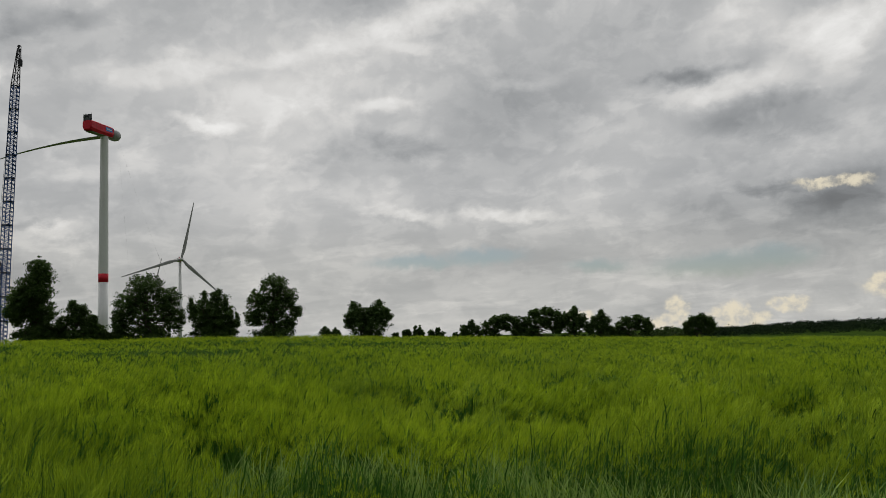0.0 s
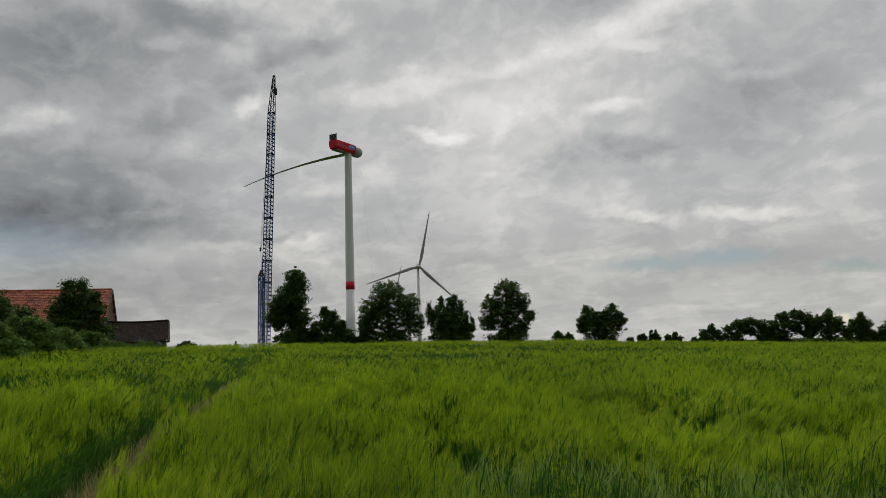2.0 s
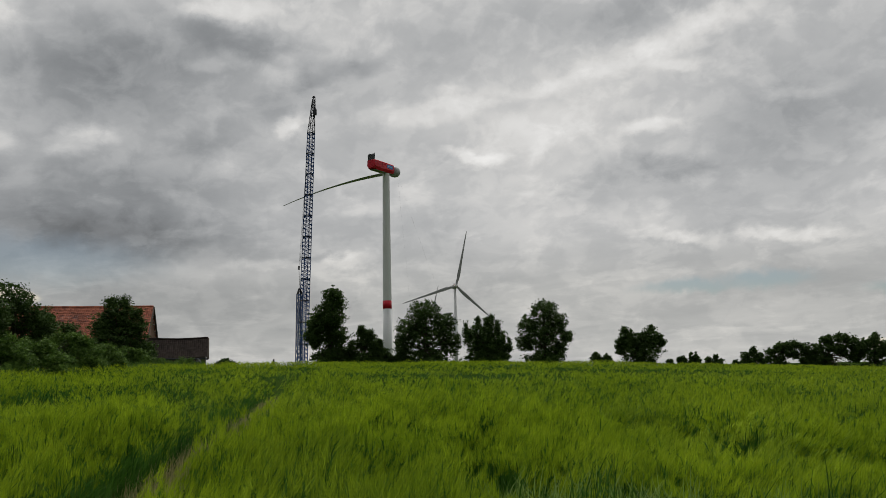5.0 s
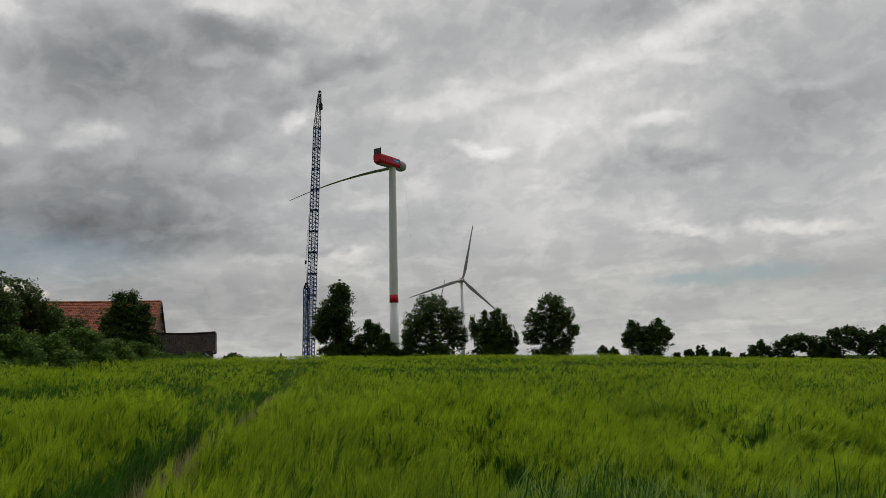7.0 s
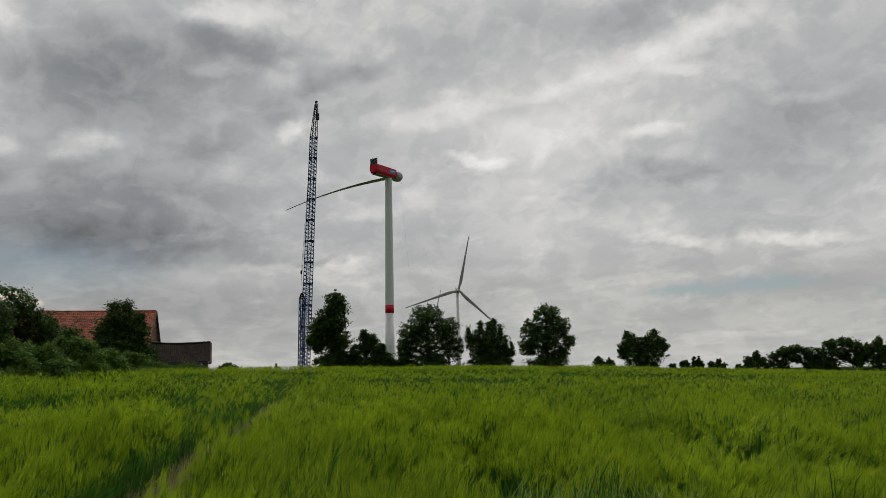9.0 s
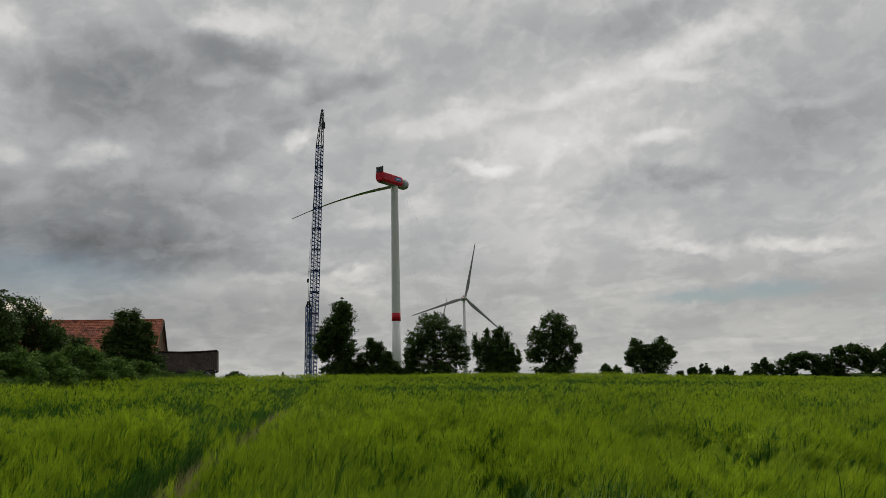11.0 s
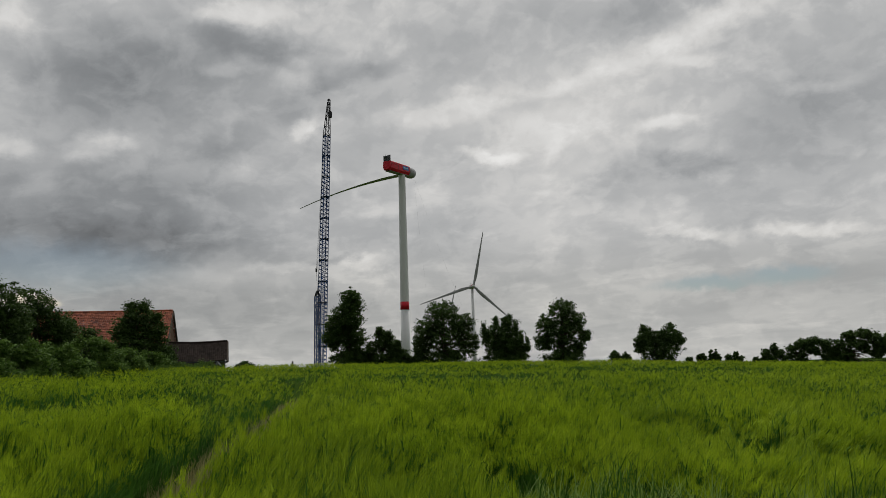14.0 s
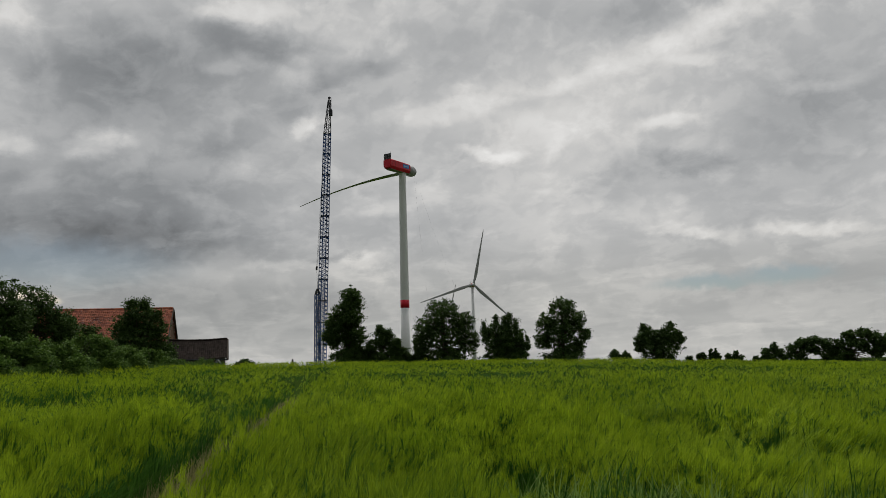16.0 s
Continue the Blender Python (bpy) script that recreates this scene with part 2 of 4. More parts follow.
GREY = material("grey_cover", (0.20, 0.21, 0.22), (0.32, 0.33, 0.34), 2.0, 0.5, bump=0.05)
DARK = material("dark_steel", (0.025, 0.027, 0.032), (0.06, 0.062, 0.07), 5.0, 0.5, metal=0.4, bump=0.1)
CRANE_BLUE = material("crane_blue", (0.015, 0.048, 0.17), (0.034, 0.10, 0.31), 3.0, 0.45, coarse=0.2, bump=0.05)
CABLE = material("steel_cable", (0.22, 0.23, 0.24), (0.32, 0.33, 0.34), 4.0, 0.5, metal=0.5, bump=0)
TILE = material("clay_tile", (0.085, 0.024, 0.015), (0.40, 0.125, 0.065), 1.6, 0.85, coarse=0.30, island=0.45, bump=0.3)
OLD_TILE = material("weathered_tile", (0.012, 0.009, 0.008), (0.040, 0.031, 0.026), 3.0, 0.95, coarse=0.5, island=0.35, bump=0.4, spec=0.08)
BRICK = material("old_brick", (0.10, 0.055, 0.035), (0.24, 0.14, 0.09), 6.0, 0.9, coarse=0.5, bump=0.5)
BOARD = material("old_boards", (0.035, 0.028, 0.022), (0.10, 0.08, 0.06), 7.0, 0.9, bump=0.4)


# ---------------------------------------------------------------- mesh helpers
def part(name, bm, mat, parent=None, label="", smooth=False):
    me = bpy.data.meshes.new(name)
    bm.to_mesh(me)
    bm.free()
    if smooth:
        for p in me.polygons:
            p.use_smooth = True
    me.materials.append(mat)
    ob = new(name, me)
    ob.parent = parent
    if label:
        tagged(ob, label)
    return ob


def triangles(name, verts, tris, mat, parent=None, smooth=False):
    """A mesh from arrays of corners and triangles."""
    me = bpy.data.meshes.new(name)
    me.vertices.add(len(verts))
    me.vertices.foreach_set("co", np.ascontiguousarray(verts, dtype=np.float32).ravel())
    me.loops.add(len(tris) * 3)
    me.loops.foreach_set("vertex_index", np.ascontiguousarray(tris, dtype=np.int32).ravel())
    me.polygons.add(len(tris))
    me.polygons.foreach_set("loop_start", np.arange(0, len(tris) * 3, 3, dtype=np.int32))
    me.update(calc_edges=True)
    if smooth:
        me.polygons.foreach_set("use_smooth", np.ones(len(tris), dtype=bool))
    me.materials.append(mat)
    ob = new(name, me)
    ob.parent = parent
    return ob


def thing(name, label, category, x, y, z, turn=0.0, group="", kind=""):
    ob = new(name)
    ob.empty_display_size = 0.5
    ob.matrix_world = pose(x, y, z, 0, 0, turn)
    return tagged(ob, label, category, group, kind)


def strut(bm, a, b, r0, r1=None, sides=5):
    """A bar from a to b."""
    a, b = Vector(a), Vector(b)
    q = (b - a).to_track_quat("Z", "Y").to_matrix()
    rings = []
    for p, r in ((a, r0), (b, r0 if r1 is None else r1)):
        rings.append([bm.verts.new(p + q @ Vector((r * math.cos(2 * math.pi * k / sides), r * math.sin(2 * math.pi * k / sides), 0))) for k in range(sides)])
    for k in range(sides):
        bm.faces.new((rings[0][k], rings[0][(k + 1) % sides], rings[1][(k + 1) % sides], rings[1][k]))
    bm.faces.new(rings[0][::-1])
    bm.faces.new(rings[1])


def box(bm, x0, y0, z0, x1, y1, z1, bevel=0.0):
    made = bmesh.ops.create_cube(bm, size=1.0, matrix=Matrix.LocRotScale(((x0 + x1) / 2, (y0 + y1) / 2, (z0 + z1) / 2), None, (x1 - x0, y1 - y0, z1 - z0)))
    if bevel:
        edges = {e for v in made["verts"] for e in v.link_edges}
        bmesh.ops.bevel(bm, geom=list(edges), offset=bevel, segments=2, affect="EDGES", profile=0.6)
    return bm


def lathe(bm, profile, sides=32, axis="z"):
    """profile: (radius, along)."""
    rings = []
    for r, h in profile:
        ring = []
        for k in range(sides):
            c, s = r * math.cos(2 * math.pi * k / sides), r * math.sin(2 * math.pi * k / sides)
            ring.append(bm.verts.new((c, s, h) if axis == "z" else (h, c, s)))
        rings.append(ring)
    for lo, hi in zip(rings, rings[1:]):
        for k in range(sides):
            bm.faces.new((lo[k], lo[(k + 1) % sides], hi[(k + 1) % sides], hi[k]))
    bm.faces.new(rings[0][::-1])
    bm.faces.new(rings[-1])
    return bm


# ---------------------------------------------------------------- ground
SLOPE_AZ = (-180, -60, -24, -12, 0, 8, 15, 23, 30, 38, 45, 50, 65, 120, 180)
SLOPE = (0, .024, .0235, .0208, .0173, .0153, .0122, .0060, .0014, -.0032, -.0075, -.0107, -.016, -.02, 0)


def ground(x, y):
    """Height of the ground: it climbs to a crest some hundred metres off, then falls away to the plain."""
    x, y = np.asarray(x, float), np.asarray(y, float)
    r = np.hypot(x, y)
    s = np.interp(np.degrees(np.arctan2(x, y)), SLOPE_AZ, SLOPE)
    s = s - 0.0014
    g = np.where(r < 80, r, np.where(r < 150, r - (r - 80) ** 2 / 160, 119.4))
    w = np.clip((r - 130) / 300, 0, 1)
    w = w * w * (3 - 2 * w)
    return s * g * (1 - w) - 8.0 * w


def spot(az, r, el=None):
    """The place at a bearing (degrees right of north) and range; its height from the ground or from the elevation angle."""
    x, y = r * math.sin(radians(az)), r * math.cos(radians(az))
    return Vector((x, y, float(ground(x, y)) if el is None else EYE + r * math.tan(radians(el))))


radii = np.geomspace(0.5, 4200, 160)
turns = np.radians(np.arange(0, 360, 2.0))
gx, gy = np.outer(radii, np.sin(turns)), np.outer(radii, np.cos(turns))
gv = np.stack([gx, gy, ground(gx, gy)], -1).reshape(-1, 3)
n_t = len(turns)
a, b = np.meshgrid(np.arange(len(radii) - 1), np.arange(n_t), indexing="ij")
i00, i01 = (a * n_t + b).ravel(), (a * n_t + (b + 1) % n_t).ravel()
gt = np.concatenate([np.stack([i00, i00 + n_t, i01 + n_t], 1), np.stack([i00, i01 + n_t, i01], 1)])
gv = np.concatenate([gv, [[0.0, 0.0, 0.0]]])
gt = np.concatenate([gt, np.stack([np.full(n_t, len(gv) - 1), np.arange(n_t), (np.arange(n_t) + 1) % n_t], 1)])
tagged(triangles("ground", gv, gt, SOIL, smooth=True), "dark soil and short grass of rolling farmland", "ground", kind="structure")


# ---------------------------------------------------------------- barley
rng = np.random.default_rng(7)
LATTICE = rng.random((256, 256))


def patches(x, y, size):
    """Smooth noise from 0 to 1 with patches of that size."""
    u, v = np.asarray(x) / size + 1000, np.asarray(y) / size + 1000
    i, j = np.floor(u).astype(int), np.floor(v).astype(int)
    fu, fv = u - i, v - j
    fu, fv = fu * fu * (3 - 2 * fu), fv * fv * (3 - 2 * fv)
    L = lambda p, q: LATTICE[p % 256, q % 256]
    return (L(i, j) * (1 - fu) + L(i + 1, j) * fu) * (1 - fv) + (L(i, j + 1) * (1 - fu) + L(i + 1, j + 1) * fu) * fv


def from_line(x, y, line):
    """Distance from a bent line in the plan."""
    best = np.full(np.shape(x), 1e9)
    for (x0, y0), (x1, y1) in zip(line, line[1:]):
        dx, dy = x1 - x0, y1 - y0
        t = np.clip(((x - x0) * dx + (y - y0) * dy) / (dx * dx + dy * dy), 0, 1)
        best = np.minimum(best, np.hypot(x - x0 - t * dx, y - y0 - t * dy))
    return best


WHEEL_TRACK = ((-1.75, 2.5), (-2.12, 6.0), (-2.40, 9.2), (-2.68, 13.0), (-3.05, 20.0), (-3.75, 30.0), (-4.8, 46.0), (-7.0, 90.0))
# troughs in the crop: line, half width, depth
HOLLOWS = (
    (((-6.6, 11.0), (-5.6, 13.0), (-4.9, 15.5), (-4.6, 19.0), (-5.0, 24.0)), 0.55, 0.42),
    (((-2.4, 17.0), (0.7, 17.0), (3.4, 16.8), (5.8, 19.4), (8.0, 20.6), (11.0, 20.8)), 0.85, 0.42),
    (((0.95, 9.6), (1.05, 7.9), (1.3, 6.3), (2.1, 6.0), (3.0, 6.3), (3.7, 6.6)), 0.40, 0.50),
    (((4.2, 12.2), (5.4, 12.0), (6.6, 12.3), (7.6, 13.0)), 0.65, 0.45),
    (((7.4, 25.5), (9.0, 26.5), (12.0, 27.0)), 1.10, 0.42),
    (((9.0, 10.6), (11.0, 11.4), (13.0, 11.0)), 0.7, 0.45),
    (((-9.5, 21.0), (-7.0, 22.5), (-4.2, 24.5)), 0.8, 0.40),
    (((9.0, 33.0), (14.0, 35.0), (20.0, 36.0)), 1.4, 0.40),
    (((-14.0, 33.0), (-8.0, 36.0), (-2.0, 37.0)), 1.3, 0.40),
    (((12.0, 17.0), (15.0, 18.0), (19.0, 17.5)), 1.0, 0.45),
    (((2.0, 48.0), (10.0, 50.0), (24.0, 50.0)), 2.0, 0.40),
    (((-3.0, 28.0), (1.0, 29.5), (5.0, 29.0)), 0.9, 0.40),
    (((-1.4, 12.6), (-0.2, 12.2), (1.2, 12.9)), 0.42, 0.35),
    (((-7.0, 8.6), (-5.4, 9.4), (-4.2, 10.6)), 0.40, 0.35),
    (((-7.5, 62.0), (2.0, 66.0), (14.0, 64.0)), 2.6, 0.40),
    (((14.0, 78.0), (30.0, 80.0), (44.0, 74.0)), 3.0, 0.40),
)
EDGE_AZ = (-60, -36, -24, -18, -12, -8, 0, 60, 75)
EDGE_R = (26, 31, 43, 66, 86, 103, 118, 126, 126)


def crop_height(x, y):
    """Height of the crop's top: soft billows, small tufts, wind-laid ridges and troughs."""
    r = np.hypot(x, y)
    near = np.clip(22 / r, 0, 1)
    h = 0.80 + 0.20 * (patches(x, y, 3.1) - 0.5) + 0.20 * (patches(x + 20, y * 0.8, 1.5) - 0.5) + 0.24 * (patches(x, y, 0.7) - 0.5) * near + 0.26 * (patches(x + 50, y, 0.30) - 0.5) * near ** 1.5 + 0.10 * (patches(x, y, 9.0) - 0.5)
    # ridges that run across the slope, sharper on one flank
    for size, amount, fade in ((1.1, 0.30, near), (2.7, 0.44, np.clip((r - 8) / 14, 0, 1) * np.clip(60 / r, 0, 1)), (6.0, 0.40, np.clip((r - 30) / 30, 0, 1) * np.clip(95 / r, 0, 1) ** 3)):
        w = patches(x * 0.30 + 7 * size, y + 0.5 * size * patches(x, y, 2.0 * size), size)
        h += amount * fade * (1.0 - 2.0 * np.abs(w - 0.5) - 0.62)
    h -= 0.26 * np.clip((6.5 - r) / 0.7, 0, 1) * np.clip((x - 0.4) / 0.8, 0, 1)
    h -= 0.32 * np.exp(-(from_line(x, y, WHEEL_TRACK) / 0.72) ** 2) * np.clip((70 - r) / 30, 0, 1)
    for line, half, depth in HOLLOWS:
        h -= 0.7 * depth * np.exp(-(from_line(x, y, line) / half) ** 2)
    return np.maximum(h, 0.2)


def scatter(n, r0, r1, az0=-32.0, az1=55.0, power=1.0):
    """Points of the field between two ranges, thinning out with distance."""
    k = rng.random(n)
    r = r0 * (r1 / r0) ** k if power == 1.0 else (r0 ** power + k * (r1 ** power - r0 ** power)) ** (1 / power)
    az = np.radians(az0 + (az1 - az0) * rng.random(n))
    x, y = r * np.sin(az), r * np.cos(az)
    keep = r < np.interp(np.degrees(az), EDGE_AZ, EDGE_R)
    keep &= from_line(x, y, WHEEL_TRACK) > np.interp(r, (5, 9, 14, 20, 35, 60, 66), (0.36, 0.40, 0.44, 0.46, 0.46, 0.38, -0.5)) + 0.45 * (patches(x, y, 0.7) - 0.45)
    for line, half, depth in HOLLOWS:
        keep &= from_line(x, y, line) > half * (0.40 + 0.75 * patches(x, y, 0.5 * half + 0.2))
    # breaks between the wind-laid swaths, running across the slope
    for near_, far_, size, wide in ((4.0, 13.0, 1.7, 0.07), (11.0, 38.0, 3.4, 0.10), (34.0, 130.0, 8.0, 0.13)):
        w = patches(x * 0.30 + 3 * size, y + 0.6 * size * patches(x, y, 1.5 * size), size)
        broken = patches(x + 60, y + 40, 1.3 * size)
        gap_here = (np.abs(w - 0.5) < wide * (broken - 0.46) * 3.6) & (r > near_) & (r < far_)
        keep &= ~gap_here | (np.interp(np.degrees(az), EDGE_AZ, EDGE_R) - r < 9.0)
    rim = np.interp(np.degrees(az), EDGE_AZ, EDGE_R) - r
    lumps = 0.20 * np.maximum(1.0, r / 7.0) ** 0.80
    keep &= patches(x + 13, y + 5, lumps) < np.maximum(np.interp(r, (5, 12, 60), (0.86, 0.80, 0.78)), np.interp(rim, (6, 22), (1.0, 0.0)))
    return x[keep], y[keep], r[keep], rim[keep]


def strips(base, height, heading, lean, width, segs):
    """Bent tapered blades."""
    n = len(base)
    dx, dy = np.cos(heading), np.sin(heading)
    side = heading + np.pi / 2 + rng.normal(0, 0.7, n)
    sx, sy = np.cos(side), np.sin(side)
    verts = np.empty((n, 2 * segs + 1, 3))
    for k in range(segs + 1):
        t = k / segs
        px = base[:, 0] + dx * lean * t ** 1.8
        py = base[:, 1] + dy * lean * t ** 1.8
        pz = base[:, 2] + height * (t - 0.30 * np.minimum(lean / np.maximum(height, 0.05), 1.6) * t ** 3)
        if k == segs:
            verts[:, 2 * segs] = np.stack([px, py, pz], 1)
        else:
            w = width * (0.55 + 0.9 * t) * (1 - t) ** 0.5
            verts[:, 2 * k] = np.stack([px - sx * w, py - sy * w, pz], 1)
            verts[:, 2 * k + 1] = np.stack([px + sx * w, py + sy * w, pz], 1)
    tri = []
    for k in range(segs - 1):
        tri += [(2 * k, 2 * k + 1, 2 * k + 3), (2 * k, 2 * k + 3, 2 * k + 2)]
    tri.append((2 * segs - 2, 2 * segs - 1, 2 * segs))
    faces = (np.arange(n) * (2 * segs + 1))[:, None, None] + np.array(tri)[None]
    return verts.reshape(-1, 3), faces.reshape(-1, 3)


def join(pieces):
    vs, fs, off = [], [], 0
    for v, f in pieces:
        vs.append(v)
        fs.append(f + off)
        off += len(v)
    return np.concatenate(vs), np.concatenate(fs)


WIND = -0.25


def barley(n, r0, r1, leaves, segs, awns, grow, clumps, power=1.0):
    """Leaf blades and awned ears of the plants between two ranges; grow: how much coarser the farther ones stand."""
    x, y, r, rim = scatter(n, r0, r1, power=power)
    m = len(x)
    size = np.maximum(1.0, (r / 7.0)) ** grow
    # plants of one tuft lean together
    tuft = WIND + 3.4 * (patches(x + 9, y + 31, 0.55 * size) - 0.5) + 2.0 * (patches(x, y, 2.3) - 0.5)
    gust = 0.45 + 0.95 * patches(x, y, 1.6)
    spread = np.interp(r, (8, 40, 90), (0.42, 0.34, 0.22)) * np.interp(rim, (0, 15), (0.5, 1.0))
    top = crop_height(x, y) * (1.0 - 0.55 * spread + spread * rng.random(m)) * (1.0 + 1.1 * spread * (patches(x + 3, y * 0.8 + 17, clumps) - 0.5) + 0.10 * (patches(x + 8, y * 0.8, clumps * 2.3) - 0.5))
    z = ground(x, y)
    # near its margin the crop is leafy, with hardly an ear
    edge = np.clip((6.9 + 1.2 * (patches(x, y, 0.9) - 0.5) - r) / 0.8, 0, 1) * np.clip((x - 0.3) / 0.8, 0, 1)
    leaf_parts, ear_parts = [], []
    for _ in range(leaves):
        floor_ = np.interp(rim, (5, 18), (0.02, 0.26))
        low = top * (floor_ + (0.76 - floor_) * rng.random(m))
        base = np.stack([x + rng.normal(0, 0.02, m) * size, y + rng.normal(0, 0.02, m) * size, z + low], 1)
        height = np.minimum((0.08 + 0.16 * rng.random(m)) * size ** 0.10, top * 0.93 - low + 0.05) * (1 + 0.9 * edge)
        heading = np.where(rng.random(m) < np.interp(r, (8, 40), (0.55, 0.30)), tuft + rng.normal(0, 0.5, m), rng.random(m) * 6.283)
        lean = (0.04 + 0.15 * rng.random(m)) * size ** 0.05 * gust * (1 + 0.5 * edge)
        leaf_parts.append(strips(base, height, heading, lean, 0.0062 * size * (0.6 + 0.7 * rng.random(m)), segs))
    stalk = np.stack([x, y, z], 1)
    if r1 < 20:
        leaf_parts.append(strips(stalk, top * 0.92, tuft, 0.05 * gust, 0.0045 * size, 2))
    # ears: each awn a long thin sliver in a loose brush that bends downwind
    head = tuft + rng.normal(0, 1.0, m) * np.interp(r, (8, 40), (0.45, 1.0))
    tilt = 0.18 + 0.65 * gust * (0.25 + 0.75 * rng.random(m))
    stem = np.stack([x, y, z + top * 0.90], 1)
    for _ in range(awns):
        h2 = head + rng.normal(0, 0.28, m)
        t2 = np.clip(tilt + rng.normal(0, 0.16, m), 0.05, 1.45)
        length = (0.08 + 0.055 * rng.random(m)) * size ** 0.06 * (1 - 0.75 * edge)
        way3 = np.stack([np.sin(t2) * np.cos(h2), np.sin(t2) * np.sin(h2), np.cos(t2)], 1)
        side = h2 + np.pi / 2 + rng.normal(0, 0.7, m)
        wide = (0.0024 * size ** 1.2 * (0.7 + 0.6 * rng.random(m)))[:, None] * np.stack([np.cos(side), np.sin(side), np.zeros(m)], 1)
        foot = stem + rng.normal(0, 0.012, (m, 3)) * size[:, None] ** 0.7 - way3 * 0.05
        v = np.stack([foot - wide, foot + wide, foot + way3 * length[:, None]], 1).reshape(-1, 3)
        ear_parts.append((v, np.arange(3 * m).reshape(-1, 3)))
    return join(leaf_parts), join(ear_parts)


crop = thing("barley_crop", "dense green barley with soft awned ears, bent by wind", "crop", 0, 0, 0, kind="stuff")
bands = [barley(58000, 4.3, 14.0, 2, 2, 9, 0.8, 0.24, power=1.7), barley(58000, 14.0, 40.0, 2, 2, 5, 0.80, 0.42, power=1.0), barley(60000, 40.0, 127.0, 2, 1, 4, 0.80, 0.85, power=1.3)]
# the outermost plants stand close
k = 26000
aa = -32.0 + 87.0 * rng.random(k)
rr = np.interp(aa, EDGE_AZ, EDGE_R) - 7.0 * rng.random(k)
ex, ey = rr * np.sin(np.radians(aa)), rr * np.cos(np.radians(aa))
away = from_line(ex, ey, WHEEL_TRACK) > 0.3
ex, ey = ex[away], ey[away]
k = len(ex)
rim_stalks = strips(np.stack([ex, ey, ground(ex, ey)], 1), crop_height(ex, ey) * (0.72 + 0.2 * rng.random(k)), rng.random(k) * 6.283, 0.05 + 0.12 * rng.random(k), 0.022 + 0.02 * rng.random(k), 1)
for ob in (triangles("leaf_blades", *join([q[0] for q in bands] + [rim_stalks]), LEAF, crop), triangles("ears", *join([q[1] for q in bands]), AWN, crop)):
    tagged(ob, kind="stuff")

# trodden yellow grass in the wheel track and in the lodged hollow
k = 15000
along = 3.0 + 25.0 * rng.random(k) ** 2.0
tx = np.interp(along, [p[1] for p in WHEEL_TRACK], [p[0] for p in WHEEL_TRACK]) + rng.normal(0, 0.24, k)
lie = patches(tx, along, 0.7) + 0.25 * rng.random(k) > 0.55
tx, along = tx[lie], along[lie]
k = len(tx)
base = np.stack([tx, along, ground(tx, along)], 1)
dv, df = strips(base, 0.08 + 0.36 * rng.random(k) ** 1.4, rng.random(k) * 6.283, 0.05 + 0.2 * rng.random(k), 0.006 + 0.006 * rng.random(k), 2)
tagged(triangles("trodden_grass", dv, df, STRAW), "pale dry trampled grass in a wheel track", "grass", kind="stuff")
k = 2600
along = 5.0 + 20.0 * rng.random(k) ** 1.4
wx = np.interp(along, [p[1] for p in WHEEL_TRACK], [p[0] for p in WHEEL_TRACK]) - 0.30 - 0.30 * rng.random(k)
base = np.stack([wx, along, ground(wx, along) + 0.35 * rng.random(k)], 1)
dv, df = strips(base, 0.16 + 0.30 * rng.random(k), rng.normal(-0.3, 0.8, k), 0.08 + 0.26 * rng.random(k), 0.0035 + 0.004 * rng.random(k), 3)
tagged(triangles("leaning_leaves", dv, df, LEAF), "green leaves leaning into a wheel track", "grass", kind="stuff")
k = 12000
ha, hr = np.radians(6 + 46 * rng.random(k) ** 1.2), 4.5 + 2.3 * rng.random(k)
hx, hy = hr * np.sin(ha), hr * np.cos(ha)
lie = patches(hx, hy, 0.35) > 0.48
hx, hy = hx[lie], hy[lie]
k = len(hx)
base = np.stack([hx, hy, ground(hx, hy) + 0.15 * rng.random(k)], 1)
dv, df = strips(base, 0.40 + 0.36 * rng.random(k), rng.random(k) * 6.283, 0.05 + 0.40 * rng.random(k), 0.0055 + 0.005 * rng.random(k), 3)
tagged(triangles("lodged_leaves", dv, df, LODGED), "loose arching pale green leaves at the crop margin", "grass", kind="stuff")
k = 9000
aa = -31.0 + 19.0 * rng.random(k)
rr = np.interp(aa, EDGE_AZ, EDGE_R) + rng.normal(0.6, 0.7, k)
tx, ty = rr * np.sin(np.radians(aa)), rr * np.cos(np.radians(aa))
base = np.stack([tx, ty, ground(tx, ty)], 1)
tv, tf = strips(base, 0.7 + 0.6 * rng.random(k) * patches(tx, ty, 2.0) * 1.6, rng.random(k) * 6.283, 0.08 + 0.35 * rng.random(k), 0.014 + 0.016 * rng.random(k), 3)
tagged(triangles("tall_grass", tv, tf, SHRUB_LEAF), "tall unmown grass along the foot of a hedge", "grass", kind="stuff")


# ---------------------------------------------------------------- trees
def tube(bm, points, radii_, sides=6):
    for (p, q), (r0, r1) in zip(zip(points, points[1:]), zip(radii_, radii_[1:])):
        strut(bm, p, q, r0, r1, sides)


